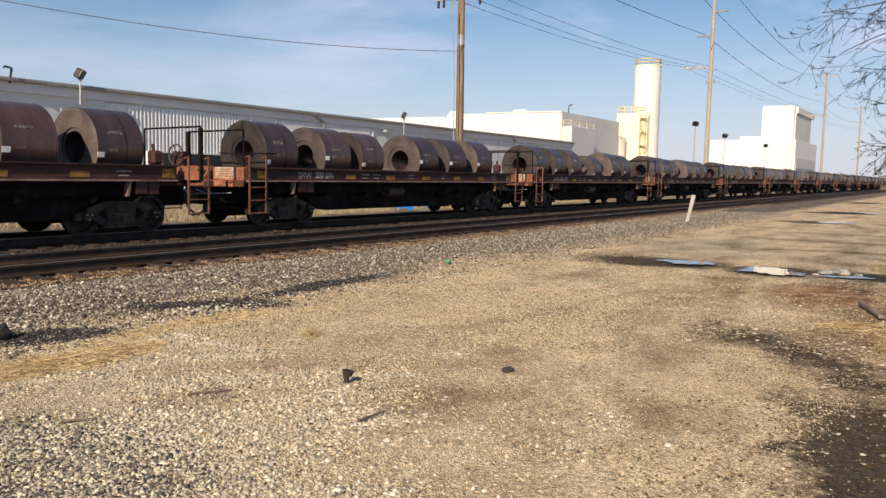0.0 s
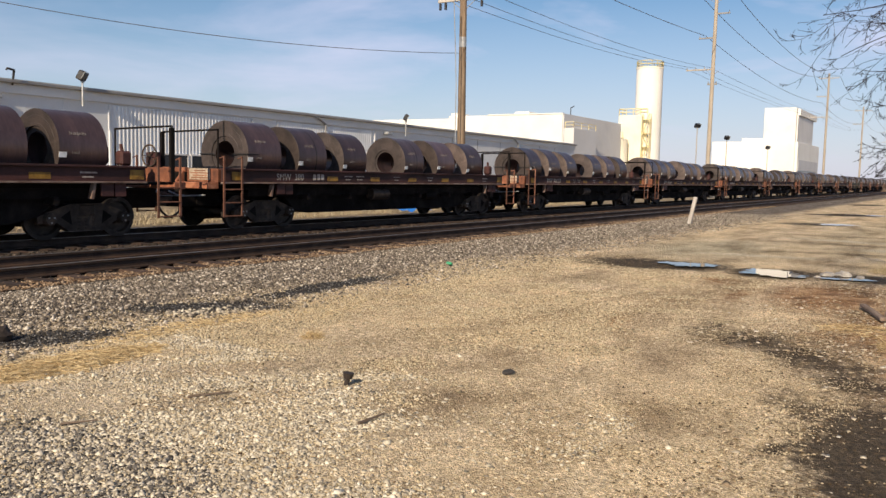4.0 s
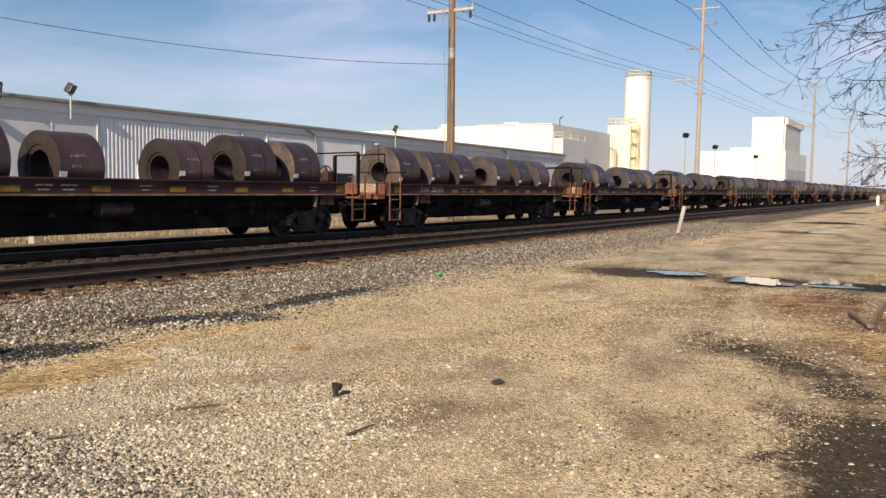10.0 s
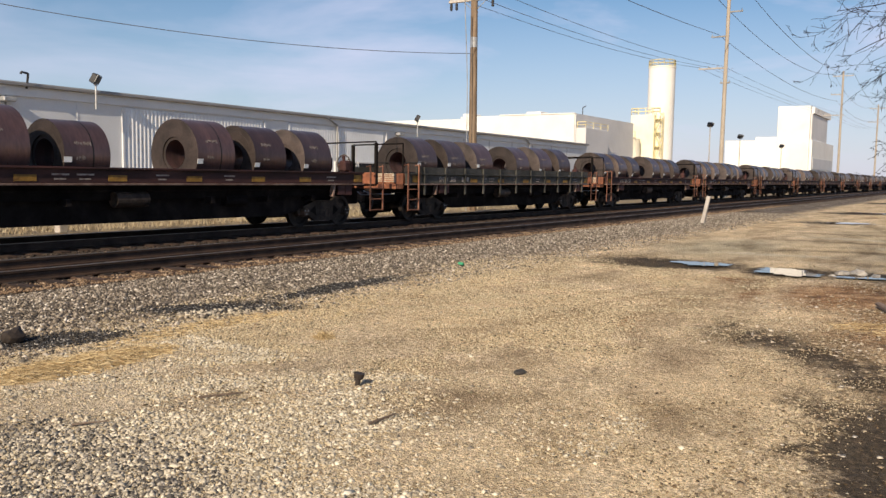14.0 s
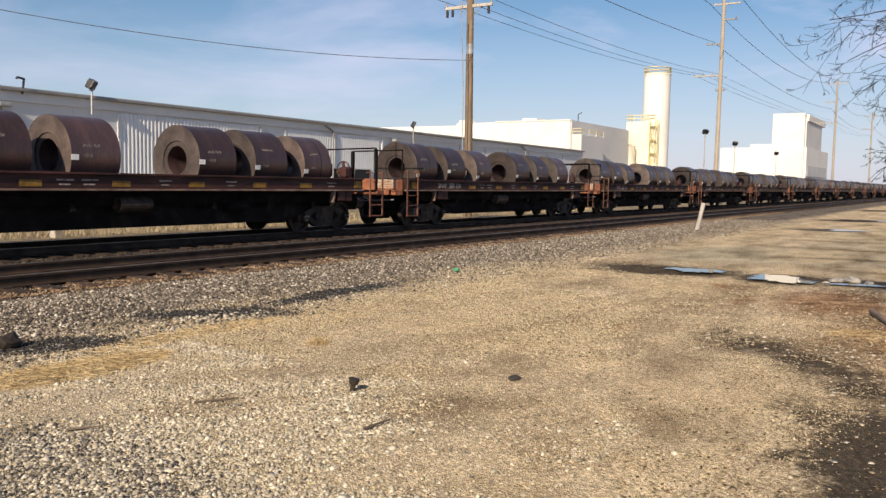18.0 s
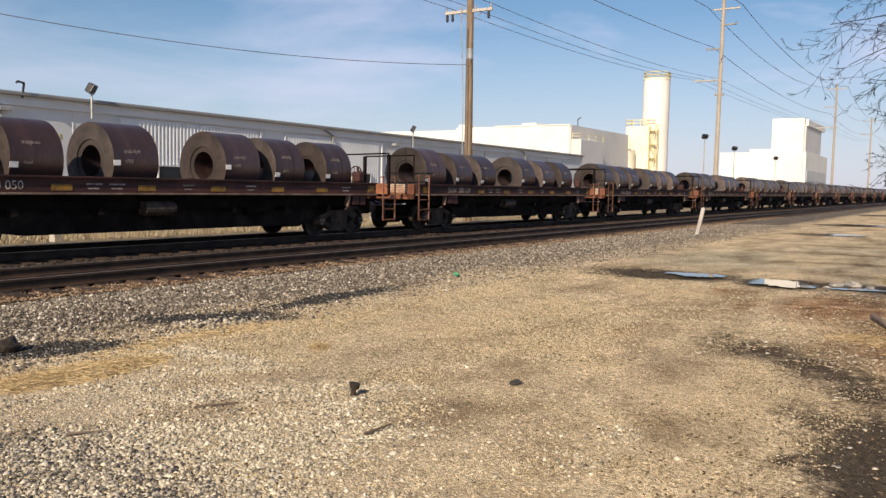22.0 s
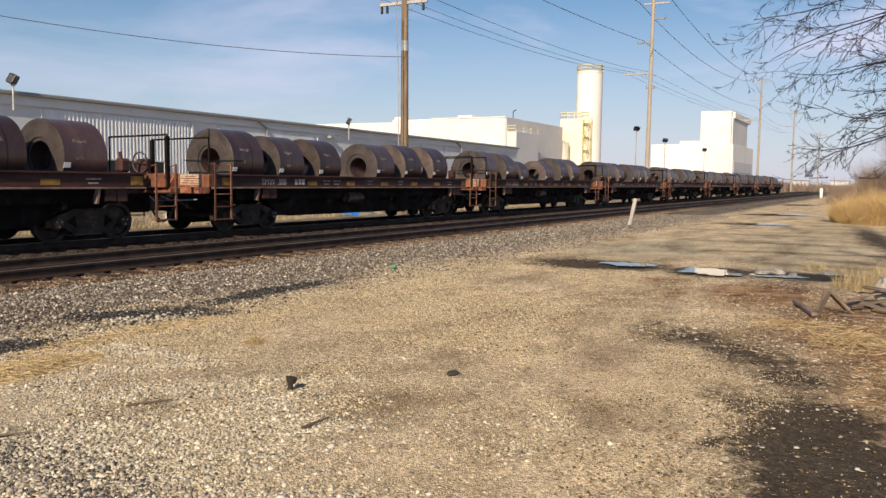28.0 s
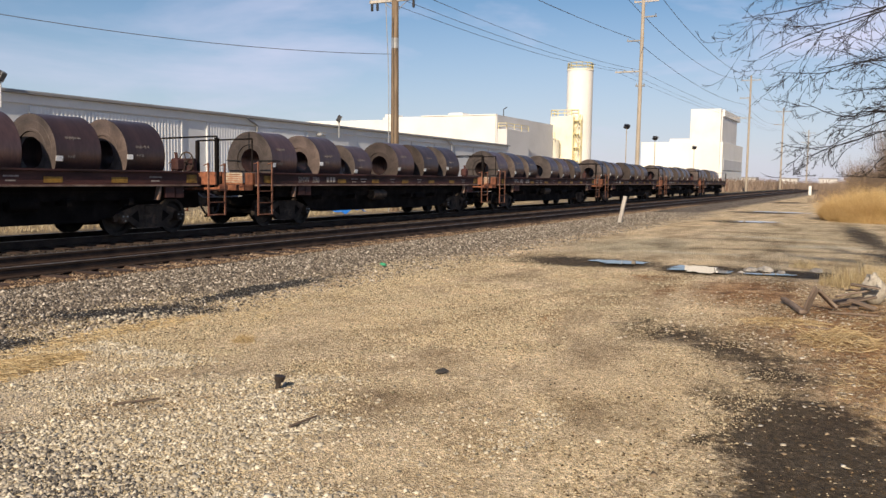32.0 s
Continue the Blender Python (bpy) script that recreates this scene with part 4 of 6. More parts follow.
def build_plant():
    b = thing("factory_hall", "large white factory hall with a stepped parapet", "building")
    part("wall", box(bmesh.new(), 112, 136, 49.7, 69, 0, 10.85, 0.05), M_WHITEWALL, b)
    part("wall", box(bmesh.new(), 112.1, 136, 69.003, 84, 0, 10.5, 0.05), M_WHITEWALL, b)
    part("parapet", box(bmesh.new(), 111.9, 112.4, 49.6, 62, 10.85, 11.0), M_WHITEWALL, b)
    part("roof_unit", box(bmesh.new(), 113, 116, 55.6, 58.0, 10.85, 11.4, 0.05), M_WHITEWALL, b)
    part("roof_unit", box(bmesh.new(), 113, 116, 67.6, 69.2, 10.5, 11.4, 0.05), M_WHITEWALL, b)
    # the hall's unlit side: a greyer sheet over the white, shade as colour
    part("side_panel", box(bmesh.new(), 112.2, 135.9, 49.55, 49.69, 0, 10.9), M_GREYWALL, b, "hall side wall with its shade painted in as grey")
    annex = part("annex", box(bmesh.new(), 112.3, 121.0, 48.0, 49.54, 0, 8.85, 0.05), M_GREYWALL, b, "lower grey annex with a yellow roof rail")
    bm = bmesh.new()
    railing(bm, [(112.4, 49.4), (112.4, 48.1), (120.9, 48.1)], 8.85, 0.85, 0.045, 2.8)
    part("guard_rail", bm, M_SAFETY, annex, "yellow guard rail")
    part("antenna", pipe(bmesh.new(), [(116, 50.2, 10.85), (116, 50.2, 12.0), (116.3, 49.8, 12.3)], 0.07), M_LAMPBODY, b)
    part("lintel", box(bmesh.new(), 111.84, 111.99, 49.7, 68.9, 6.3, 6.45), M_TRIM, b)

    s = thing("storage_silo", "tall cream-white silo with yellow railing and stair tower", "silo")
    bm = bmesh.new()
    bmesh.ops.create_cone(bm, cap_ends=True, segments=48, radius1=2.25, radius2=2.25, depth=20.8, matrix=Matrix.Translation((142, 47.0, 10.4)))
    part("silo_shell", bm, M_WHITEWALL, s, smooth=False)
    bm = bmesh.new()
    ring = [(142 + 2.2 * math.cos(k * math.tau / 14), 47.0 + 2.2 * math.sin(k * math.tau / 14)) for k in range(15)]
    railing(bm, ring, 20.8, 1.05, 0.07, 5)
    part("top_railing", bm, M_SAFETY, s, "yellow safety railing")
    part("silo_band", rod(bmesh.new(), (142, 47, 20.55), (142, 47, 20.8), 2.32, seg=48), M_CREAM, s)
    part("process_tower", box(bmesh.new(), 139.5, 143, 46.2, 51.4, 0, 12.6, 0.08), M_CREAM, s, "cream process tower against the silo")
    part("tower_hopper", rod(bmesh.new(), (137.6, 50.8, 0), (137.6, 50.8, 8.4), 1.8, seg=28), M_CREAM, s)
    bm = bmesh.new()
    railing(bm, [(139.6, 46.3), (139.6, 51.3), (143, 51.3)], 12.6, 1.1, 0.07)
    low = bmesh.new()
    railing(low, [(135.9, 49.2), (135.9, 52.5), (138.5, 52.5)], 8.4, 1.1, 0.07)
    part("hopper_railing", low, M_SAFETY, s, "yellow hopper railing")
    part("platform_railing", bm, M_SAFETY, s, "yellow platform railing")
    stair = bmesh.new()
    for k in range(5):
        z = 0.3 + 2.3 * k
        box(stair, 138.6, 139.4, 45.6, 46.9, z + 2.22, z + 2.3)
        y0, y1 = (45.7, 46.8) if k % 2 else (46.8, 45.7)
        rod(stair, (138.7, y0, z), (138.7, y1, z + 2.25), 0.06, seg=5)
        rod(stair, (138.7, y0, z + 1.0), (138.7, y1, z + 3.2), 0.05, seg=5)
    for y in (45.6, 46.9):
        for x in (138.6, 139.4):
            rod(stair, (x, y, 0), (x, y, 12.8), 0.07, seg=6)
    part("stair_tower", stair, M_SAFETY, s, "yellow open steel stair")

    h = thing("headhouse", "tall white plant building with a long lower wing", "building")
    part("tower_wall", box(bmesh.new(), 215, 240, 34.8, 42.1, 0, 19.6, 0.05), M_WHITEWALL, h)
    part("tower_cap", box(bmesh.new(), 217, 243, 34.2, 35.2, 17.9, 19.4), M_WHITEWALL, h)
    part("grey_siding", box(bmesh.new(), 216, 239.5, 34.5, 34.79, 11.6, 17.8), M_GREYWALL, h, "grey siding on the tower's side")
    part("lower_block", box(bmesh.new(), 215.6, 250, 34.2, 34.78, 0, 11.5), M_WHITEWALL, h)
    part("dock_door", box(bmesh.new(), 217, 248, 34.08, 34.18, 4.6, 7.2), M_GREYWALL, h)
    part("wing", box(bmesh.new(), 215.5, 245, 42.1, 54.4, 0, 11.5, 0.05), M_WHITEWALL, h, "lower white wing")
    part("wing_roof_step", box(bmesh.new(), 217, 240, 42.1, 47.5, 11.5, 12.4), M_WHITEWALL, h)


build_plant()


# ---- poles and wires ----
def utility_pole(at, height, lean, label, material, arms, band=None):
    p = thing("utility_pole", label, "utility pole", "utility poles", at=at)
    top = Vector((math.tan(radians(lean)) * height, 0, height))
    part("pole", rod(bmesh.new(), (0, 0, 0), top, 0.215, 0.15, 14), material, p)
    if band:
        a, b = top * (band[0] / height), top * (band[1] / height)
        part("pole_band", rod(bmesh.new(), a, b, 0.178, seg=14), M_GALV, p, "pale metal band round the pole")
    for z, half, shift in arms:
        c = top * (z / height)
        arm = part("crossarm", box(bmesh.new(), c.x - 0.06, c.x + 0.06, c.y - half + shift, c.y + half + shift, z - 0.07, z + 0.07, 0.01), M_POSTWOOD if half > 0.9 else M_TRIM, p)
        for k in np.linspace(-half + 0.08, half - 0.08, 4 if half > 0.9 else 2):
            bm = bmesh.new()
            rod(bm, (c.x, c.y + k + shift, z + 0.07), (c.x, c.y + k + shift, z + 0.26), 0.05, 0.03, 8)
            part("insulator", bm, M_TRIM, arm)
        for k in (-half + 0.12, -half + 0.42, half - 0.2) if 1.2 < half < 1.35 and z < 10 else ():
            part("cutout_switch", box(bmesh.new(), c.x - 0.06, c.x + 0.06, c.y - k + shift - 0.05, c.y - k + shift + 0.05, z - 0.42, z - 0.09, 0.02), M_LAMPBODY, arm, "dark cutout switch")
        for s in (-0.7, 0.7):
            if half > 0.9:
                part("arm_brace", rod(bmesh.new(), (c.x + 0.05, c.y, z - 0.55), (c.x + 0.05, c.y + s * half * 0.7, z - 0.05), 0.018, seg=5), M_GALV, arm)
    return p


utility_pole(pose(34.6, 20.6, 0), 12.2, -0.7, "weathered brown wooden utility pole with a crossarm", M_POLE, ((9.96, 1.3, 0.1), (11.6, 1.2, 0)), (7.72, 8.2))
utility_pole(pose(80.15, 20.6, 0), 20.5, 1.3, "tall pale wooden utility pole with stub arms", M_PALEPOLE, ((12.08, 1.3, 1.2), (15.0, 0.7, 0.75), (17.2, 0.7, -0.6), (18.65, 1.2, -0.3), (10.7, 0.45, 0)))
utility_pole(pose(157.0, 20.6, 0), 20.4, 0.5, "distant pale utility pole with crossarms", M_PALEPOLE, ((19.6, 1.6, 0), (16.5, 1.0, 0.8), (13, 1.6, 1.2)))
utility_pole(pose(216.0, 20.6, 0), 19.5, 0.5, "distant pale utility pole with crossarms", M_PALEPOLE, ((18.6, 1.8, 0), (15.5, 1.2, 0.8)))
utility_pole(pose(300.0, 20.6, 0), 19.0, 0.3, "distant pale utility pole with crossarms", M_PALEPOLE, ((18.0, 2.0, 0), (15, 1.4, 0.8)))


def wire(points, sag, r, label, material=None):
    segs = []
    for a, b in zip(points, points[1:]):
        a, b = Vector(a), Vector(b)
        line = [a.lerp(b, k / 24) - Vector((0, 0, sag * 4 * (k / 24) * (1 - k / 24))) for k in range(25)]
        segs += [(*p, *q, r, r) for p, q in zip(line, line[1:])]
    tagged(new("overhead_wire", tube_mesh("overhead_wire", segs, 5, material or M_WIRE)), label, "wire", "overhead wires")


wire([(6, 33, 8.6), (34.5, 20.6, 7.45)], 1.0, 0.014, "thin sagging service wire to the wooden pole")
for y, z in ((19.55, 10.25), (20.9, 10.25), (21.9, 10.25)):
    wire([(-20, y, z + 0.6), (34.5, y, z), (80.4, y + 1.3, 12.25), (157, y + 1.0, 13.2), (216, y + 1, 14)], 0.45, 0.014, "dark overhead line between the utility poles")
wire([(-10, 21.2, 14.2), (80.5, 21.4, 15.2), (157, 21.4, 15.4), (216, 21.4, 15.7)], 1.2, 0.024, "dark overhead line between the utility poles")
for y in (18.9, 22.0):
    wire([(-20, y, 22.5), (80.6, y, 18.9), (157.2, y, 19.9), (216, y, 18.9), (300, y, 18.2)], 2.0, 0.028, "high dark overhead line between the tall poles")
wire([(33.3, 20.4, 9.7), (33.55, 20.4, 7.19), (33.65, 20.4, 5.9), (33.72, 20.4, 0.0)], 0.01, 0.022, "pale ground wire down the wooden pole", M_GALV)


# ---- tracks ----
def rail_mesh(x0, x1):
    prof = [(-0.075, -0.17), (0.075, -0.17), (0.075, -0.155), (0.015, -0.135), (0.012, -0.05), (0.037, -0.038), (0.037, -0.006), (-0.037, -0.006), (-0.037, -0.038), (-0.012, -0.05), (-0.015, -0.135), (-0.075, -0.155)]
    bm = bmesh.new()
    a = [bm.verts.new((x0, y, z)) for y, z in prof]
    b = [bm.verts.new((x1, y, z)) for y, z in prof]
    for k in range(len(prof)):
        j = (k + 1) % len(prof)
        bm.faces.new((a[k], a[j], b[j], b[k]))
    bm.faces.new(a), bm.faces.new(b)
    bmesh.ops.recalc_face_normals(bm, faces=bm.faces)
    return bm


def build_track(name, y, label, tie_from, tie_to):
    t = thing(name, label, "railway track", kind="structure", at=pose(0, y, RAIL_TOP))
    for s in (-0.755, 0.755):
        r = part("rail", rail_mesh(-120, 900), M_RAIL, t)
        r.location.y = s
        part("rail_head", box(bmesh.new(), -120, 900, -0.034, 0.034, -0.006, 0.0), M_RAILTOP, r, "shiny worn running surface")
    ties = [k * 0.56 for k in range(-6, 1500)]
    me = mesh_of("tie", box(bmesh.new(), -0.115, 0.115, -1.46, 1.36, -0.32, -0.172, 0.015), M_TIE)
    plate = mesh_of("tie_plate", box(bmesh.new(), -0.09, 0.09, -0.17, 0.17, -0.172, -0.16), M_SPIKE)
    rest = []
    for x in ties:
        j = random.uniform(-1, 1)
        if tie_from <= x <= tie_to:
            tie = share("tie", me, t, pose(x + 0.03 * j, 0.06 * random.uniform(-1, 1), 0.012 * j - 0.003, 0, 0, 1.2 * j))
            share("tie_plate", plate, tie, pose(0, -0.755, 0.0))
        else:
            rest.append((x, -0.12 + 0.06 * j, -0.247))
    cube = np.array([(a, b, c) for a in (-0.115, 0.115) for b in (-1.42, 1.36) for c in (-0.073, 0.073)])
    tris = [(0, 1, 3), (0, 3, 2), (4, 6, 7), (4, 7, 5), (0, 4, 5), (0, 5, 1), (2, 3, 7), (2, 7, 6), (1, 5, 7), (1, 7, 3)]
    n = len(rest)
    pts = (cube[None] + np.array(rest)[:, None]).reshape(-1, 3)
    far = bpy.data.meshes.new("ties_beyond")
    far.from_pydata(pts.tolist(), [], (np.array(tris)[None] + (np.arange(n) * 8)[:, None, None]).reshape(-1, 3).tolist())
    far.materials.append(M_TIE)
    tagged(share("ties_beyond", far, t, Matrix()), kind="stuff")
    return t


build_track("near_track", NEAR_TRACK, "empty railway track with rusty rails on wooden ties", 6, 60)
build_track("train_track", TRAIN_TRACK, "railway track under the train on wooden ties", 8, 40)


def ballast_bed():
    """Dark oily ballast between and round the ties."""
    m = worn("oily_ballast", (0.055, 0.042, 0.035), (0.026, 0.02, 0.017), (0.11, 0.085, 0.068), 1.5, 28, 0.95, 0.0, 0.0, 0.6)
    bm = bmesh.new()
    prof = [(11.0, -0.125), (11.6, -0.085), (12.0, -0.095), (18.6, -0.08), (19.6, -0.01), (19.6, -0.3), (11.0, -0.3)]
    a = [bm.verts.new((-120, y, z + 0.03)) for y, z in prof]
    b = [bm.verts.new((900, y, z + 0.03)) for y, z in prof]
    for k in range(len(prof)):
        j = (k + 1) % len(prof)
        bm.faces.new((a[k], a[j], b[j], b[k]))
    bmesh.ops.recalc_face_normals(bm, faces=bm.faces)
    tagged(new("track_bed", mesh_of("track_bed", bm, m)), "dark oily ballast bed under both tracks", "track bed", kind="structure")
    x = 2 + 60 * RNG.uniform(0, 1, 14000) ** 1.4
    y = RNG.uniform(11.6, 15.7, 14000)
    z = np.full(14000, -0.055)
    tagged(new("dark_ballast", scatter_mesh("dark_ballast", np.stack([x, y, z], 1), ICO, ICO_F, island_material("dark_ballast_stone", [(0.0, (0.02, 0.016, 0.014)), (0.7, (0.048, 0.038, 0.032)), (1.0, (0.13, 0.105, 0.085))], grain=50), RNG, (0.022, 0.045), 0.8)), "dark dirty ballast stones between the rails", "ballast", kind="stuff")


ballast_bed()


def tie_end_strip():
    """Rust-brown dust and chips packed between the tie ends on the yard side."""
    n = 15000
    x = 2 + 60 * RNG.uniform(0, 1, n) ** 1.4
    y = RNG.uniform(11.02, 11.72, n)
    m = island_material("rusty_chips", [(0.0, (0.09, 0.056, 0.036)), (0.6, (0.25, 0.172, 0.11)), (1.0, (0.42, 0.32, 0.22))], grain=50)
    tagged(new("rusty_ballast", scatter_mesh("rusty_ballast", np.stack([x, y, np.full(n, -0.04)], 1), OCTA, OCTA_F, m, RNG, (0.014, 0.032), 0.8, 0.5)), "rust-brown ballast stones between the tie ends", "ballast", kind="stuff")


tie_end_strip()


# ---- the train ----
CAR_LENGTH, FIRST_X = 17.0, 15.49


def travelled(t):
    """Metres that the train has gone towards -x after t seconds; it slows a little."""
    return 13.0053 * t - 5.414e-3 * t * t - 1.7107e-4 * t ** 3


STEPS = [float(k) for k in range(0, 33)]


def wheelset(parent, u):
    bm = bmesh.new()
    axle = new("wheelset")
    axle.parent = parent
    axle.matrix_basis = pose(u, 0, RAIL_TOP + 0.42)
    bm = bmesh.new()
    rod(bm, (0, -1.0, 0), (0, 1.0, 0), 0.085, seg=12)
    part("axle", bm, M_TRUCK, axle)
    for s in (-1, 1):
        prof = [(0.0, 0.09), (0.02, 0.16), (-0.02, 0.33), (-0.04, 0.42), (0.09, 0.42), (0.092, 0.445), (0.12, 0.445), (0.12, 0.36), (0.05, 0.33), (0.05, 0.16), (0.12, 0.09)]
        w = bmesh.new()
        lathe_x(w, prof, 36)
        bmesh.ops.rotate(w, verts=w.verts, cent=(0, 0, 0), matrix=Matrix.Rotation(radians(90 if s > 0 else -90), 3, "Z"))
        # the flange looks inwards
        bmesh.ops.translate(w, verts=w.verts, vec=(0, s * 0.76, 0))
        wheel = part("wheel", w, M_WHEEL, axle)
        g = bmesh.new()
        for k in range(6):
            a = k * math.tau / 6
            rod(g, (0.24 * math.cos(a), s * 0.79, 0.24 * math.sin(a)), (0.24 * math.cos(a), s * 0.805, 0.24 * math.sin(a)), 0.035, seg=8)
        part("wheel_dimples", g, M_TRUCK, wheel)
    return axle


def bogie(parent, u):
    """A cast three-piece truck: two side frames, bolster, springs and bearing caps."""
    t = new("truck")
    t.parent = parent
    t.matrix_basis = pose(u, 0, 0)
    for s in (-1, 1):
        y0, y1 = (s * 0.98 - 0.07, s * 0.98 + 0.07)
        f = bmesh.new()
        prism(f, [(-1.15, 0.62), (-0.78, 0.76), (-0.42, 0.88), (0.42, 0.88), (0.78, 0.76), (1.15, 0.62), (1.12, 0.48), (0.72, 0.5), (0.42, 0.3), (-0.42, 0.3), (-0.72, 0.5), (-1.12, 0.48)], y0, y1)
        side = part("side_frame", f, M_TRUCK, t)
        # near-black sheets on the solid frame paint the shade of its openings
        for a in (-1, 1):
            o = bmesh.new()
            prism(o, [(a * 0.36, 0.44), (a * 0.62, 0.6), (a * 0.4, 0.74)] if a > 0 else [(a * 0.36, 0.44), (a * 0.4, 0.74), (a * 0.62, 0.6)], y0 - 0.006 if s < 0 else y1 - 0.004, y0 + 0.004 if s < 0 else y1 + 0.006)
            part("frame_opening", o, M_GRIMESHADE, side)
        for a in (-0.89, 0.89):
            c = bmesh.new()
            rod(c, (a, s * 0.98, 0.57), (a, s * 1.16, 0.57), 0.15, 0.12, 14)
            cap = part("bearing_cap", c, M_TRUCK, side)
            k = bmesh.new()
            for q in range(3):
                w = q * math.tau / 3 + 0.5
                rod(k, (a + 0.07 * math.cos(w), s * 1.155, 0.57 + 0.07 * math.sin(w)), (a + 0.07 * math.cos(w), s * 1.18, 0.57 + 0.07 * math.sin(w)), 0.018, seg=6)
            tagged(part("cap_screws", k, M_GALV, cap), kind="stuff")
        for a in (-0.18, 0.0, 0.18):
            c = bmesh.new()
            for q in range(5):
                rod(c, (a, s * 1.0, 0.34 + q * 0.07), (a, s * 1.0, 0.375 + q * 0.07), 0.075, seg=10)
            part("spring", c, M_TRUCK, side)
        part("brake_shoe", box(bmesh.new(), -0.48, -0.42, s * 0.76 - 0.06, s * 0.76 + 0.06, 0.4, 0.75), M_TRUCK, t)
    part("bolster", box(bmesh.new(), -0.2, 0.2, -1.08, 1.08, 0.62, 0.86, 0.03), M_TRUCK, t)
    return t


def ladder(parent, a, b, y, low, high, label, material):
    """Two uprights with rungs and a grab loop at the top of each."""
    lad = new("ladder")
    lad.parent = parent
    tagged(lad, label)
    for u in (a, b):
        bm = bmesh.new()
        box(bm, u - 0.03, u + 0.03, y - 0.05, y - 0.02, low, high, 0.005)
        rod(bm, (u, y - 0.035, high - 0.02), (u, y + 0.12, high - 0.06), 0.016, seg=6)
        part("upright", bm, material, lad)
    for z in np.arange(low + 0.03, 1.35, 0.33):
        part("rung", rod(bmesh.new(), (a, y - 0.045, z), (b, y - 0.045, z), 0.016, seg=6), material, lad)


def end_platform(car, u, d, y_side, label, brake):
    """One end of a coil car: platform, raised end plate, braces, hand rail, coupler and hose; d points outwards."""
    x0, x1 = sorted((u, u + d * 0.35))
    part("end_sill", box(bmesh.new(), x0, x1, -1.45, 1.45, 1.2, 1.36, 0.015), M_END, car, label)
    xi, xo = sorted((u, u - d * 0.12))
    part("end_plate", box(bmesh.new(), xi, xo, -1.42, -0.3, 1.363, 1.7, 0.01), M_END, car, "faded orange end plate with stencilling")
    part("end_beam", box(bmesh.new(), u - 0.06, u + 0.06, -0.29, 0.55, 1.6, 1.72, 0.015), M_END, car)
    for y in (-0.22, 0.2):
        part("gusset", prism(bmesh.new(), [(u + d * 0.02, 1.363), (u + d * 0.3, 1.363), (u + d * 0.02, 1.7)], y - 0.04, y + 0.04), M_END, car)
    # near-black block: the recess's shade put into its colour
    part("end_cavity", box(bmesh.new(), u - 0.05, u + 0.04, -0.29, 0.5, 1.363, 1.6), M_GRIMESHADE, car)
    panel = part("stencil_panel", box(bmesh.new(), u + d * 0.006, u + d * 0.012, -1.15, -0.4, 1.42, 1.7), M_LABEL, car, "pale stencilled data panel")
    for k in range(4):
        w = (0.62, 0.5, 0.66, 0.4)[k]
        part("stencil_line", box(bmesh.new(), u + d * 0.0125, u + d * 0.016, -0.78 - w / 2, -0.78 + w / 2, 1.455 + k * 0.06, 1.48 + k * 0.06), M_END, panel)
    rail = bmesh.new()
    xr = u - d * 0.02
    pipe(rail, [(xr, -1.4, 1.72), (xr, -1.4, 2.66), (xr, 0.65, 2.62), (xr, 0.65, 1.36)], 0.024)
    part("end_hand_rail", rail, M_GRIMESHADE, car, "black end hand rail")
    post = bmesh.new()
    y_post = 0.65 if d < 0 else -1.4
    box(post, xr - 0.05, xr + 0.05, y_post - 0.04, y_post + 0.04, 1.36, 2.62)
    part("rail_post", post, M_GRIMESHADE, car)
    # coupler and brake hose
    c = bmesh.new()
    box(c, *sorted((u + d * 0.3, u + d * 0.62)), -0.14, 0.14, 0.78, 1.06, 0.03)
    box(c, *sorted((u + d * 0.6, u + d * 0.88)), -0.2, 0.2, 0.74, 1.1, 0.05)
    part("coupler", c, M_TRUCK, car)
    part("draft_box", box(bmesh.new(), *sorted((u - d * 0.9, u + d * 0.34)), -0.4, 0.4, 0.72, 1.19, 0.03), M_GRIMESHADE, car)
    h = bmesh.new()
    pipe(h, [(u + d * 0.3, -0.45, 0.85), (u + d * 0.42, -0.5, 0.62), (u + d * 0.6, -0.48, 0.5), (u + d * 0.82, -0.4, 0.47)], 0.03)
    part("brake_hose", h, M_HOSE, car)
    lever = bmesh.new()
    pipe(lever, [(u + d * 0.36, -1.35, 1.05), (u + d * 0.4, -0.5, 1.0), (u + d * 0.5, -0.2, 1.12)], 0.018)
    part("uncoupling_lever", lever, M_GALV, car)
    if brake:
        st = bmesh.new()
        box(st, u + d * 0.02, u + d * 0.2, 0.62, 1.05, 1.36, 2.1, 0.03)
        part("brake_stand", st, M_SILL, car)
        wh = bmesh.new()
        for k in range(16):
            a, b = k * math.tau / 16, (k + 1) * math.tau / 16
            rod(wh, (u + d * 0.24, 0.84 + 0.28 * math.cos(a), 2.0 + 0.28 * math.sin(a)), (u + d * 0.24, 0.84 + 0.28 * math.cos(b), 2.0 + 0.28 * math.sin(b)), 0.022, seg=6)
        for k in range(5):
            a = k * math.tau / 5
            rod(wh, (u + d * 0.24, 0.84, 2.0), (u + d * 0.24, 0.84 + 0.28 * math.cos(a), 2.0 + 0.28 * math.sin(a)), 0.015, seg=5)
        part("brake_wheel", wh, M_TRUCK, car, "rusty hand brake wheel")


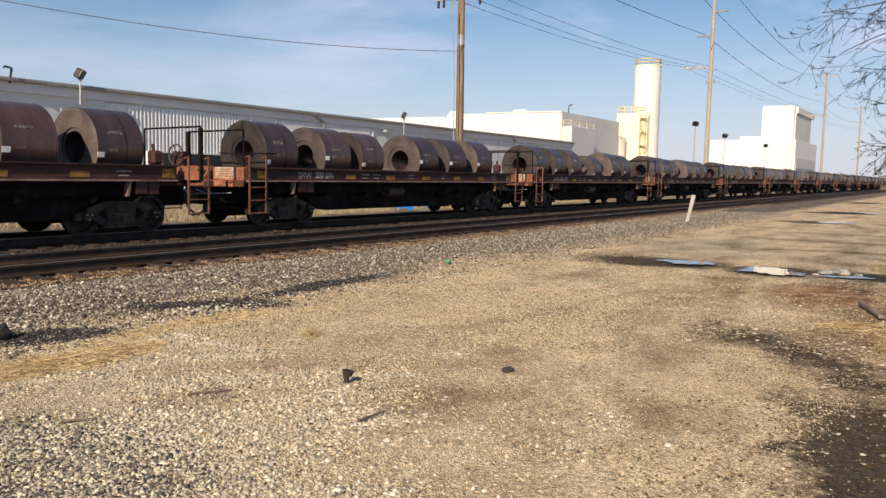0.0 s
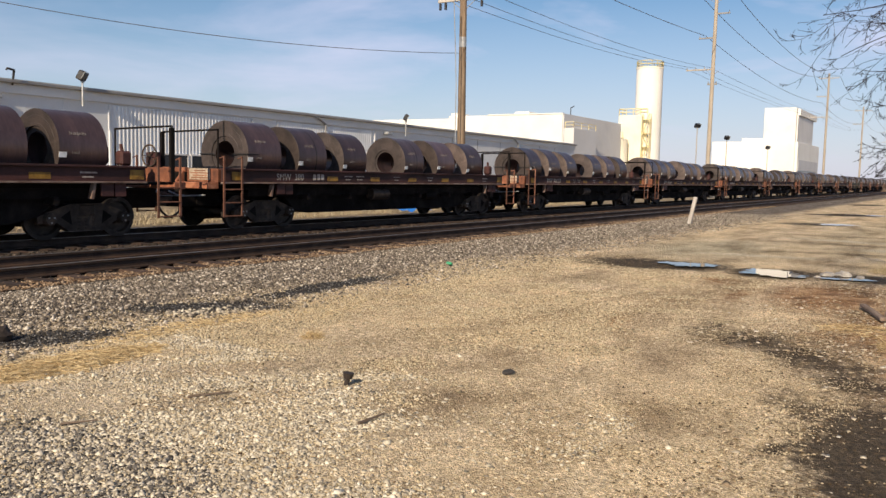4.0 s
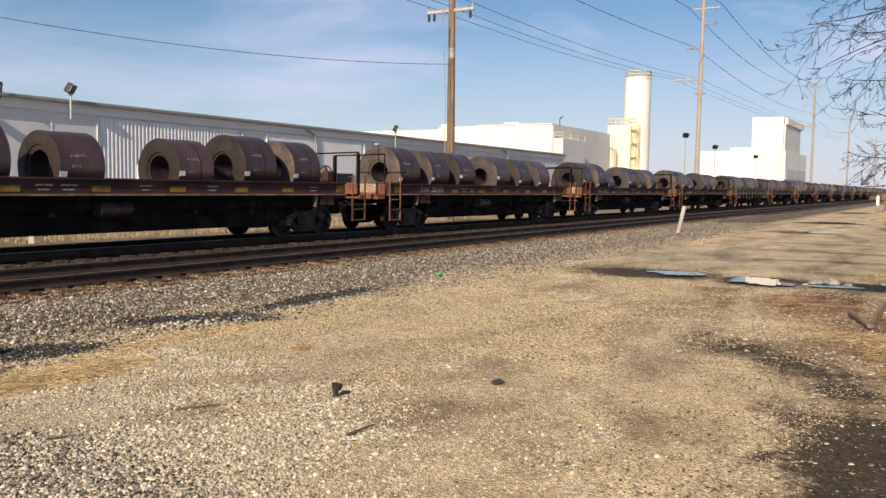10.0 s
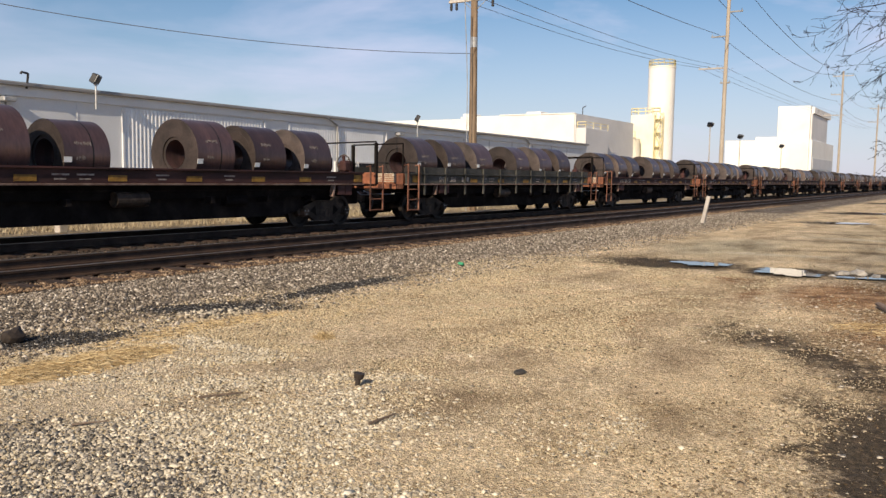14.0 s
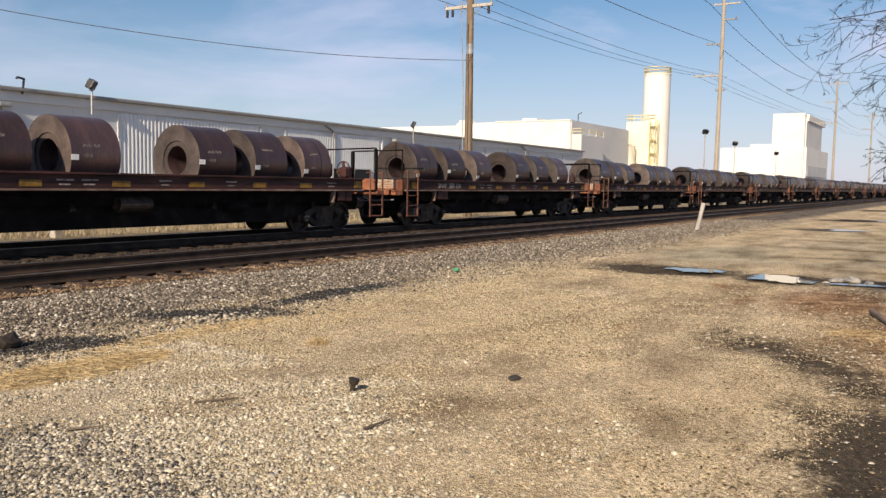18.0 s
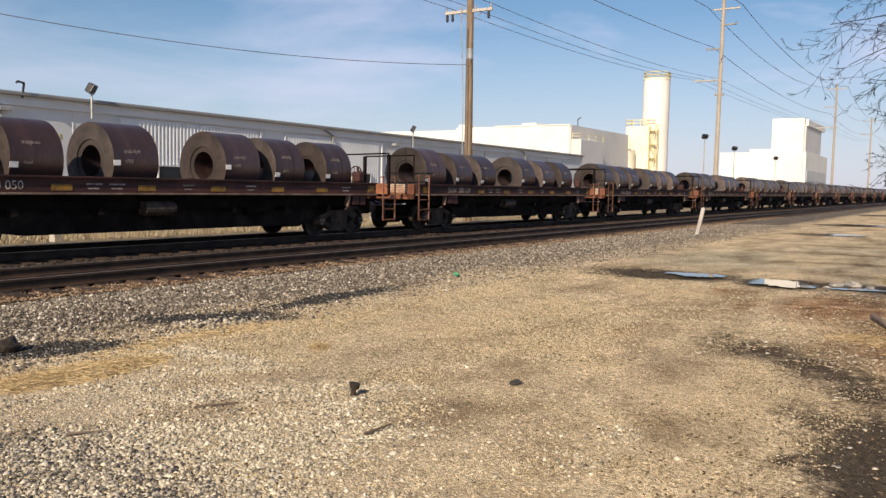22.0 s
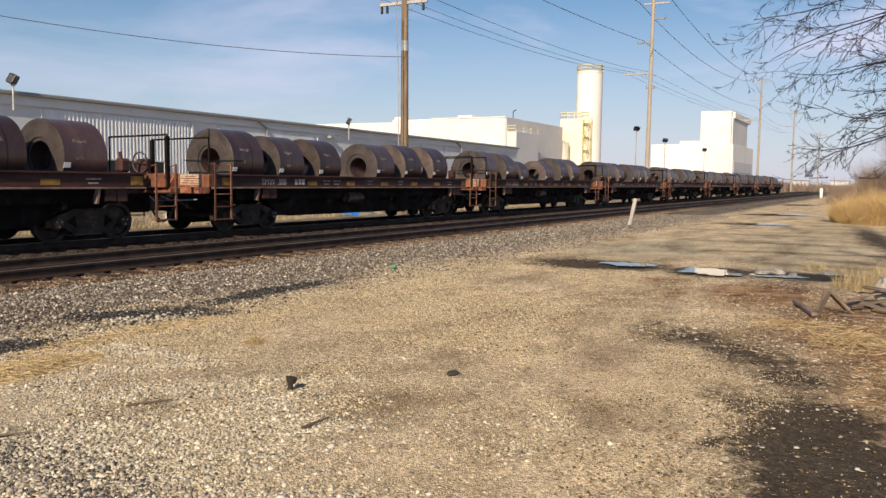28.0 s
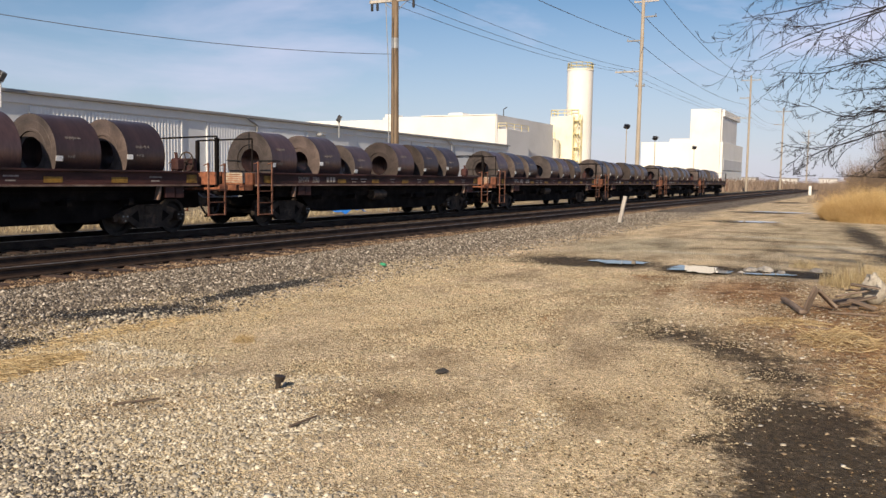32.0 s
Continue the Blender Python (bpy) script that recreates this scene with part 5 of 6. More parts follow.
def coil_car(label, sill_mat, number=None, black=False):
    """A flat-sided coil car, about 15.6 m over its ends; x = 0 at the leading ladder."""
    car = thing("coil_car", label, "railway car", "cars of the freight train", at=pose(0, TRAIN_TRACK, 0))
    near, end = -1.6, 15.62
    s0, s1 = 0.62, 14.73
    for s in (-1, 1):
        y0, y1 = sorted((s * 1.56, s * 1.5))
        sill = part("side_sill", box(bmesh.new(), s0 - 0.6, s1, y0, y1, 1.36, 1.69), sill_mat, car, "long rusty side sill")
        for z0, z1, mat in ((1.67, 1.715, sill_mat), (1.335, 1.375, M_EDGE)):
            ya, yb = sorted((s * 1.48, s * 1.63))
            part("sill_flange", box(bmesh.new(), s0 - 0.6, s1, ya, yb, z0, z1, 0.006), mat, sill)
        for u in (0.32, 4.02, 6.08, 8.15, 10.22, 11.98, 14.32):
            part("reflector", box(bmesh.new(), u, u + (0.46 if 1 < u < 14 else 0.36), *sorted((s * 1.563, s * 1.57)), 1.42, 1.55 if 1 < u < 14 else 1.63), M_YELLOW, sill, "yellow reflective sheeting")
        if s < 0:
            for u, w in ((4.8, 0.38), (5.35, 0.4), (7.3, 0.35), (9.3, 0.35), (13.1, 0.4)):
                part("stencil_line", box(bmesh.new(), u, u + w, -1.566, -1.5625, 1.54, 1.575), M_FADED, sill)
                part("stencil_line", box(bmesh.new(), u + 0.05, u + w * 0.8, -1.566, -1.5625, 1.45, 1.48), M_FADED, sill)
    for s in (-1, 1):
        part("deck", box(bmesh.new(), 0.1, 15.4, *sorted((s * 1.0, s * 1.48)), 1.3, 1.36), M_GRIMESHADE, car)
        part("end_deck", box(bmesh.new(), *((0.1, 0.9) if s < 0 else (14.8, 15.4)), -0.98, 0.98, 1.3, 1.36), M_GRIMESHADE, car)
    # cradle: two sloped boards that carry the coils
    for s in (-1, 1):
        bm = bmesh.new()
        v = [bm.verts.new((u, s * y, z)) for u in (0.95, 14.78) for y, z in ((0.16, 1.108), (0.98, 1.682), (1.0, 1.64), (0.2, 1.06))]
        for f in ((0, 1, 5, 4), (1, 2, 6, 5), (2, 3, 7, 6), (3, 0, 4, 7), (0, 3, 2, 1), (4, 5, 6, 7)):
            bm.faces.new([v[k] for k in f])
        bmesh.ops.recalc_face_normals(bm, faces=bm.faces)
        part("coil_cradle", bm, M_GRIMESHADE, car)
    part("centre_sill", box(bmesh.new(), 0.2, 15.4, -0.45, 0.45, 0.75, 1.05), M_GRIMESHADE, car)
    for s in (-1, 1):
        part("skirt", box(bmesh.new(), 1.2, 14.2, *sorted((s * 1.2, s * 1.26)), 1.0, 1.3), M_GRIMESHADE, car)
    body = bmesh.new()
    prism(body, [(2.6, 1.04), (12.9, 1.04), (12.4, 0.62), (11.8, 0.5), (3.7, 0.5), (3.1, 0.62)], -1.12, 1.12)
    part("well_body", body, M_GRIMESHADE, car, "deep black well under the deck")
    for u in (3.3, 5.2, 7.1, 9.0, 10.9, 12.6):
        part("cross_bearer", box(bmesh.new(), u - 0.06, u + 0.06, -1.5, 1.5, 0.9, 1.05), M_GRIMESHADE, car)
    for u in (1.95, 13.6):
        j = part("jacking_pad", box(bmesh.new(), u, u + 0.3, -1.57, -1.5, 1.06, 1.335), M_SILL, car, "faded red jacking pad")
        part("pad_rib", box(bmesh.new(), u - 0.22, u - 0.16, -1.58, -1.45, 1.0, 1.335, 0.0, pose(0, 0, 0, 0, 12, 0)), M_EDGE, j)
        part("pad_rib", box(bmesh.new(), u + 0.34, u + 0.62, -1.56, -1.5, 1.05, 1.335), M_SILL, j)
    tank = bmesh.new()
    rod(tank, (6.34, -1.36, 1.02), (7.17, -1.36, 1.02), 0.17, seg=16)
    part("air_reservoir", tank, M_TRUCK, car, "brown air reservoir")
    part("brake_cylinder", rod(bmesh.new(), (9.6, -1.2, 0.95), (10.3, -1.2, 0.95), 0.14, seg=14), M_GRIMESHADE, car)
    part("train_pipe", pipe(bmesh.new(), [(0.3, -1.25, 1.2), (15.2, -1.25, 1.2)], 0.025), M_GRIMESHADE, car)
    ladder(car, 0.0, 0.6, near, 0.5, 2.02, "rusty orange end ladder", M_LADDER)
    ladder(car, 15.02, 15.64, near, 0.55, 1.94, "rusty orange end ladder", M_LADDER)
    ladder(car, 0.0, 0.6, 1.68, 0.5, 2.02, "rusty orange end ladder", M_LADDER)
    ladder(car, 15.02, 15.64, 1.68, 0.55, 1.94, "rusty orange end ladder", M_LADDER)
    end_platform(car, 0.0, -1, near, "faded orange end platform", True)
    end_platform(car, end, 1, near, "faded orange end platform", False)
    chain = bmesh.new()
    box(chain, 14.45, 14.75, -1.1, -0.85, 1.72, 2.05, 0.05)
    rod(chain, (14.6, -1.0, 1.72), (14.5, -1.02, 2.2), 0.04)
    part("winch", chain, M_SILL, car, "rusty tie-down winch")
    part("chain_box", box(bmesh.new(), 14.3, 14.55, -0.6, -0.2, 1.72, 2.2, 0.08), M_SILL, car, "rusty chain box")
    for u in (2.05, 13.6):
        bogie(car, u)
        for w in (-0.89, 0.89):
            wheelset(car, u + w)
    if black:
        # high rails over the side of the odd black car
        for s in (-1, 1):
            part("top_rail", box(bmesh.new(), 0.6, 14.7, *sorted((s * 1.5, s * 1.56)), 1.72, 1.92), sill_mat, car)
            for u in np.arange(1.0, 14.6, 1.3):
                part("side_brace", box(bmesh.new(), u - 0.04, u + 0.04, *sorted((s * 1.57, s * 1.62)), 1.0, 1.92), sill_mat, car)
    return car


def spin_wheels(car):
    """The wheelsets turn as far as the train has rolled."""
    for axle in [o for o in car.children if o.name.startswith("wheelset")]:
        home = axle.matrix_basis.translation.copy()
        rows = [(k / FPS, Matrix.Translation(home) @ Matrix.Rotation(-travelled(k / FPS) / 0.42, 4, "Y")) for k in range(0, 32 * FPS + 1)]
        walk(axle, rows)


def make_coil(radius, width, seed, strap_front):
    """A wound coil of hot-rolled steel, its axis along x, resting on z = 0."""
    rng = random.Random(seed)
    eye = 0.36
    coil = thing("steel_coil", "dark brown hot-rolled steel coil lying in the car", "steel coil", "coils on the train")
    n = 6
    inner = eye + rng.uniform(0.06, 0.14)
    left, right = [(0.035, eye), (0.03, inner)], [(width - 0.035, eye), (width - 0.03, inner)]
    for k in range(n):
        r0 = inner + 0.004 + (radius - 0.03 - inner) * k / n
        r1 = inner + (radius - 0.03 - inner) * (k + 0.98) / n
        a, b = rng.uniform(-0.0025, 0.0025), rng.uniform(-0.0025, 0.0025)
        left += [(a, r0), (a, r1)]
        right += [(width + b, r0), (width + b, r1)]
    left, right = left + [(0.006, radius - 0.006)], right + [(width - 0.006, radius - 0.006)]
    bm = bmesh.new()
    lathe_x(bm, left + right[::-1], 56)
    bmesh.ops.translate(bm, verts=bm.verts, vec=(0, 0, radius))
    part("wound_edges", bm, M_FACE, coil, "lighter layered edge of the coil")
    bm = bmesh.new()
    rod(bm, (0.006, 0, radius), (width - 0.006, 0, radius), radius, seg=64, caps=False)
    part("outer_wrap", bm, M_COIL, coil, smooth=True)
    bm = bmesh.new()
    rod(bm, (0.03, 0, radius), (width - 0.02, 0, radius), eye - 0.006, seg=40, caps=False)
    bmesh.ops.reverse_faces(bm, faces=bm.faces)
    part("eye_wrap", bm, M_COIL, coil, smooth=True)
    for x in ([0.62 * width] if seed % 3 == 1 else []):
        bm = bmesh.new()
        rod(bm, (x - 0.016, 0, radius), (x + 0.016, 0, radius), radius + 0.003, seg=64, caps=False)
        part("strap", bm, M_STRAP, coil, "steel strap round the coil")
    if strap_front:
        for s in (-1, 1):
            bm = bmesh.new()
            box(bm, -0.03, -0.024, *sorted((s * eye, s * (radius + 0.012))), radius - 0.016, radius + 0.016)
            rod(bm, (-0.027, s * (radius + 0.004), radius), (width * 0.3, s * (radius + 0.004), radius), 0.016, seg=5)
            part("eye_strap", bm, M_STRAP, coil, "strap through the eye of the coil")
        part("eye_strap", box(bmesh.new(), -0.03, -0.024, -0.016, 0.016, radius + eye, 2 * radius), M_STRAP, coil, "strap through the eye of the coil")
    # white tag and chalk marks low on the side that faces the yard
    a0 = radians(rng.uniform(-16, -2))
    yt, zt = -(radius + 0.006) * math.cos(a0), radius + (radius + 0.006) * math.sin(a0)
    bm = bmesh.new()
    box(bm, -0.01, 0.17, yt - 0.004, yt + 0.004, zt - 0.06, zt + 0.06, 0, Matrix.Rotation(-a0, 4, "X"))
    part("paper_tag", bm, M_TAG, coil, "white paper tag")
    bm = bmesh.new()
    for row, (ang, x0, m) in enumerate(((radians(rng.uniform(12, 24)), 0.24, 11), (radians(rng.uniform(-8, 2)), 0.25, 6))):
        x = x0 * width
        for k in range(m):
            w = rng.uniform(0.01, 0.026)
            yk, zk = -(radius + 0.005) * math.cos(ang), radius + (radius + 0.005) * math.sin(ang)
            box(bm, x, x + w, yk - 0.002, yk + 0.002, zk - rng.uniform(0.015, 0.05), zk + rng.uniform(0.015, 0.05), 0, Matrix.Rotation(-ang + 0.0, 4, "X"))
            x += w + rng.uniform(0.008, 0.03)
    tagged(part("chalk_lettering", bm, M_CHALK, coil), "faint white chalk marks", kind="stuff")
    return coil


# radius and width of each kind of coil
KINDS = {"L": (0.905, 1.28), "M": (0.885, 1.22), "N": (0.86, 1.17), "S": (0.785, 1.12), "T": (0.745, 1.0)}
# front bay and rear bay of every car, from the leading end
LOADS = ["MMM MMM", "LMN MMM", "LMM SMN", "LMN MNN", "LMN NNN", "MMN NNN", "LMN MNN", "LMM MNN", "LNS SMN", "LMM MNN",
         "LLT MNN", "LMS MNN", "MMM NMM", "MMN MNN", "LMM MMN", "LMN MNN", "LMN MNN", "LNM MNN", "LNN MNN", "LMM MNN",
         "MMM MNN", "MMM NNN", "LNN NMM", "LMT SMM", "MMM MMM", "MMS MMM", "MMN MNN", "LMN MNN", "MMN NMN", "LMN MNN"]
STARTS = (1.56, 3.56, 5.62, 8.96, 11.02, 13.08)
# cars whose coils lie off the usual places
SHIFTED = {-1: {5: 13.16}, 0: {0: 1.41, 1: 3.92, 2: 5.72, 3: 9.03, 4: 11.07, 5: 13.14}, 1: {2: 5.6, 3: 8.77, 4: 11.01, 5: 13.11}, 2: {0: 1.43, 1: 3.58, 2: 5.6, 3: 8.92, 4: 11.26},
           4: {2: 5.67, 3: 8.98, 4: 11, 5: 12.95}, 5: {0: 1.51, 1: 3.51, 2: 5.54, 3: 8.77, 4: 10.88, 5: 12.97}, 6: {0: 1.61, 1: 3.55, 2: 5.58, 3: 8.69, 4: 10.98, 5: 13.05}, 7: {0: 1.47, 2: 5.88, 3: 9.12, 4: 11.3, 5: 13.26},
           8: {0: 1.61, 1: 3.75, 2: 5.79, 3: 8.98, 4: 11.04}, 9: {0: 1.54, 1: 3.69, 3: 8.82}, 10: {2: 5.59, 3: 9.06, 4: 11.02, 5: 12.99}, 12: {3: 9.06, 4: 11.08, 5: 13.14},
           13: {0: 1.19, 1: 3.5, 2: 5.57, 3: 9.08, 4: 10.97, 5: 12.94}, 14: {0: 1.6, 1: 3.59, 2: 5.82, 3: 9.05, 5: 13.21}, 15: {0: 1.39, 1: 3.46, 2: 5.46, 3: 9.08, 4: 11.02, 5: 13.04}, 16: {0: 1.33, 2: 5.96, 3: 9.29, 4: 11.11, 5: 13.27},
           17: {0: 1.52, 1: 3.64, 2: 5.5, 3: 8.97, 4: 11.03}, 18: {0: 1.35, 1: 3.54, 2: 5.37, 3: 8.62, 4: 10.69}, 19: {2: 5.3, 3: 9.46, 4: 11.1, 5: 12.84}, 21: {3: 9.02, 4: 11, 5: 13.13},
           22: {0: 1.19, 1: 3.53}, 23: {4: 11.08, 5: 13.05}, 24: {0: 1.52, 1: 4, 2: 6.18}}
NUMBERS = {0: "096", 1: "138", 2: "088", 4: "202", 5: "030", 6: "064", 7: "093", 8: "059", 9: "047", 10: "063", 12: "192", 13: "194", 14: "166",
           15: "136", 16: "050", 17: "169", 18: "029", 19: "187", 22: "051"}
BLACK_CAR = 11


def build_train():
    carriers, proto, coils = [], {}, {}
    red = coil_car("rusty oxide-red coil car with faded orange ends", M_SILL)
    spin_wheels(red)
    cars = []
    made = {k: red if k == -1 else copy_thing(red, pose(0, TRAIN_TRACK, 0)) for k in range(-1, 29) if k != BLACK_CAR}
    for k in range(-1, 29):
        if k == BLACK_CAR:
            car = coil_car("grimy black coil car with braced sides", M_BLACKCAR, black=True)
            spin_wheels(car)
        else:
            car = made[k]
        number = NUMBERS.get(k)
        lettering("SMW  380 " + (number or ""), 0.25, M_WHITE, car, pose(1.92, -1.566, 1.435, 90, 0, 0), "car_lettering")
        if not number:
            bm = bmesh.new()
            for q in range(3):
                box(bm, 3.4 + q * 0.17, 3.52 + q * 0.17, -1.568, -1.5635, 1.445, 1.605)
            part("number_bars", bm, M_WHITE, car)
        cars.append((k, car))
        bays = LOADS[k + 1].split()
        rng = random.Random(100 + k)
        for i, kind in enumerate("".join(bays)):
            front = i in (0, 3) and i == 0
            variant = (kind, front, rng.randrange(3))
            r, w = KINDS[kind]
            z = 1.0 + r / math.cos(radians(35)) - r
            u = SHIFTED.get(k, {}).get(i, STARTS[i] + rng.uniform(-0.05, 0.05))
            at = (u, rng.uniform(-0.03, 0.03), z)
            if variant not in coils:
                coils[variant] = make_coil(r, w, ord(kind) + variant[2], front)
                c = coils[variant]
            else:
                c = copy_thing(coils[variant], pose(0, 0, 0))
            carriers.append((k, c, at))
    return cars, carriers


CARS, COILS = build_train()


# ---- yard things ----
def marker_post():
    p = thing("wooden_post", "leaning bleached wooden post stub beside the track", "post", at=pose(32.2, 8.9, -0.1, 11, 1, 0))
    part("post", box(bmesh.new(), -0.07, 0.07, -0.07, 0.07, 0, 1.15, 0.015), M_POSTWOOD, p)


marker_post()
w = thing("marker_post", "short white marker post by the track", "post", at=pose(122.8, 7.9, 0))
part("post", box(bmesh.new(), -0.18, 0.18, -0.18, 0.18, 0, 1.25, 0.03), M_WHITEWALL, w)
v = thing("vent_pipe", "white vent pipe with a yellow cap behind the train", "pipe", at=pose(17.95, 28, 0))
part("pipe", rod(bmesh.new(), (0, 0, 0), (0, 0, 3.05), 0.13, seg=16), M_WHITEWALL, v)
part("cap", rod(bmesh.new(), (0, 0, 3.05), (0, 0, 3.26), 0.24, 0.22, 16), M_SAFETY, v, "yellow cap")
for k, (x, y) in enumerate(((12.9, 20.2), (21.0, 22.0), (29.5, 22.4))):
    s = thing("marker_stub", "small pale concrete stub in the dry grass", "post", "concrete stubs", at=pose(x, y, 0))
    part("stub", box(bmesh.new(), -0.12, 0.12, -0.12, 0.12, 0, 0.35, 0.02), M_CONCRETE, s)
b = thing("blue_tarp", "crumpled bright blue plastic sheet in the grass", "tarp", at=pose(30.2, 20.4, 0))
bm = bmesh.new()
bmesh.ops.create_grid(bm, x_segments=14, y_segments=10, size=0.5)
for q in bm.verts:
    q.co.x *= 1.7
    q.co.z = 0.28 + 0.12 * noise.noise(q.co * 3.1) - 0.35 * max(0, abs(q.co.x) - 0.5) - 0.35 * max(0, abs(q.co.y) - 0.3)
part("sheet", bm, M_BLUE, b)

spike = thing("rail_spike", "rusty bolt standing in the gravel", "bolt", at=pose(4.98, 4.0, -0.03, 8, 6, 0))
part("shank", rod(bmesh.new(), (0, 0, 0), (0, 0, 0.11), 0.022, 0.02, 10), M_SPIKE, spike)
part("head", rod(bmesh.new(), (0, 0, 0.105), (0, 0, 0.15), 0.034, 0.046, 12), M_SPIKE, spike)
st = thing("stick", "short brown stick on the gravel", "stick", at=pose(4.38, 3.29, 0.02, 0, 0, -8))
part("stem", rod(bmesh.new(), (-0.13, 0, 0), (0.13, 0.01, 0.01), 0.011, 0.007, 7), M_WOOD, st)
st3 = thing("stick", "short brown stick on the gravel", "stick", at=pose(3.21, 4.77, 0.02, 0, 0, -39))
part("stem", rod(bmesh.new(), (-0.11, 0, 0), (0.11, 0.01, 0.006), 0.008, 0.005, 7), M_WOOD, st3)
st2 = thing("stick", "short brown stick on the gravel", "stick", at=pose(4.17, 4.61, 0.02, 0, 0, -35))
part("stem", rod(bmesh.new(), (-0.16, 0, 0), (0.16, 0.02, 0.006), 0.009, 0.006, 7), M_WOOD, st2)
rg = thing("dark_scrap", "flat dark scrap lying on the dirt", "scrap", at=pose(6.16, 3.19, 0.015))
bm = bmesh.new()
bmesh.ops.create_icosphere(bm, subdivisions=2, radius=1)
for q in bm.verts:
    q.co = Vector((q.co.x * 0.075, q.co.y * 0.05, q.co.z * 0.02)) * (1 + 0.25 * noise.noise(q.co * 2))
part("scrap", bm, M_GLOVE, rg)
gr = thing("plastic_scrap", "small green plastic scrap on the ballast edge", "litter", at=pose(12.9, 7.9, 0.03))
part("shard", box(bmesh.new(), -0.12, 0.12, -0.05, 0.05, 0, 0.05, 0.015, pose(0, 0, 0, 10, 8, 25)), M_GREEN, gr)
rk = thing("dark_stone", "dark lump of rock on the pale gravel", "stone", at=pose(4.38, 7.68, 0.0))
bm = bmesh.new()
bmesh.ops.create_icosphere(bm, subdivisions=2, radius=1)
for q in bm.verts:
    q.co = Vector((q.co.x * 0.11, q.co.y * 0.1, 0.06 + q.co.z * 0.085)) * (1 + 0.25 * noise.noise(q.co * 1.7))
part("rock", bm, M_SPIKE, rk)


def plank(name, label, at, size, group="boards in the timber heap"):
    p = thing(name, label, "timber", group, at=at)
    bm = box(bmesh.new(), -size[0] / 2, size[0] / 2, -size[1] / 2, size[1] / 2, 0, size[2], 0.012)
    part("board", bm, M_WOOD, p)


def laid(label, a, b, width, thick, roll=0.0):
    """A board from one end to the other, with its underside on the line between them."""
    a, b = Vector(a), Vector(b)
    d = b - a
    turn = d.to_track_quat("X", "Z").to_matrix().to_4x4()
    plank("timber", label, Matrix.Translation((a + b) / 2) @ turn @ pose(0, 0, 0, roll, 0, 0), (d.length, width, thick))


laid("weathered grey board lying on rusty soil", (12.35, 1.06, 0.02), (11.25, 0.73, 0.01), 0.085, 0.05)
laid("dark brown board propped on end against another", (11.42, 0.7, 0.0), (11.66, 0.6, 0.27), 0.045, 0.11)
laid("weathered grey plank leaning down from the propped board", (11.7, 0.61, 0.26), (11.85, 0.4, 0.03), 0.12, 0.04)
laid("thin grey branch lying before the timber heap", (11.56, 0.46, 0.0), (11.5, -0.12, 0.01), 0.035, 0.03)
laid("small flat wood chip on the straw", (10.2, 0.62, 0.01), (10.1, 0.38, 0.02), 0.08, 0.02)
laid("pale board on top of the timber heap", (12.55, 0.24, 0.27), (12.5, -0.12, 0.24), 0.12, 0.03)
HEAP = ((12.3, 0.4, 0.12, 12.6, 0.0, 0.2), (12.1, 0.36, 0.04, 12.35, -0.08, 0.14), (12.55, 0.45, 0.02, 12.75, -0.1, 0.1), (12.2, 0.25, 0.1, 12.0, -0.08, 0.03), (12.8, 0.3, 0.16, 12.9, -0.15, 0.18), (12.05, 0.18, 0.0, 12.75, 0.12, 0.06))
for k, (x0, y0, z0, x1, y1, z1) in enumerate(HEAP):
    laid("broken grey board in the timber heap", (x0, y0, z0), (x1, y1, z1), 0.08 + 0.015 * (k % 3), 0.025 + 0.008 * (k % 2), -12 + 9 * (k % 4))


def lump(name, label, at, size, seed, material, category="rubble"):
    t = thing(name, label, category, at=at)
    bm = bmesh.new()
    bmesh.ops.create_icosphere(bm, subdivisions=3, radius=1)
    for q in bm.verts:
        d = 1 + 0.35 * noise.noise(q.co * 1.6 + Vector((seed, 0, 0))) + 0.3 * noise.noise(q.co * 4 + Vector((0, seed, 0)))
        q.co = Vector((q.co.x * size[0], q.co.y * size[1], max(-0.1, q.co.z) * size[2])) * d
    part("chunk", bm, material, t)


M_SACK = worn("pale_plastic", (0.4, 0.37, 0.32), (0.27, 0.24, 0.2), (0.52, 0.5, 0.45), 5, 40, 0.6, 0.0, 0.1, 0.3)


def sack(label, at, size, seed):
    t = thing("plastic_sack", label, "sack", "plastic sacks by the timber", at=at)
    bm = bmesh.new()
    bmesh.ops.create_icosphere(bm, subdivisions=4, radius=1)
    for q in bm.verts:
        o = Vector((seed, seed * 2, 0))
        fold = abs(noise.noise(Vector((q.co.x * 3.5, q.co.y * 3.5, q.co.z * 1.2)) + o))
        d = 1 + 0.3 * noise.noise(q.co * 1.3 + o) - 0.4 * fold
        neck = 1 - 0.35 * max(0, q.co.z) ** 2
        q.co = Vector((q.co.x * size[0] * neck, q.co.y * size[1] * neck, max(-0.02, q.co.z * 0.5 + 0.5) * size[2])) * d
    part("sack", bm, M_SACK, t, smooth=True)


sack("crumpled pale grey plastic sack standing against the timber", pose(12.75, -0.06, 0.0, 0, 0, 20), (0.12, 0.17, 0.44), 3)
sack("flattened whitish plastic sack on the soil", pose(12.75, -0.42, 0.0, 0, 0, 70), (0.24, 0.15, 0.14), 9)
for k, (x, y, s) in enumerate(((16.3, 2.0, 0.22), (16.45, 1.75, 0.28), (16.2, 1.45, 0.15), (16.9, 0.9, 0.2), (15.9, 2.1, 0.1))):
    lump("rubble", "pale lump of rubble beside the puddle", pose(x, y, 0.0), (s * 0.4, s * 0.55, s * 0.32), k + 20, M_CONCRETE)


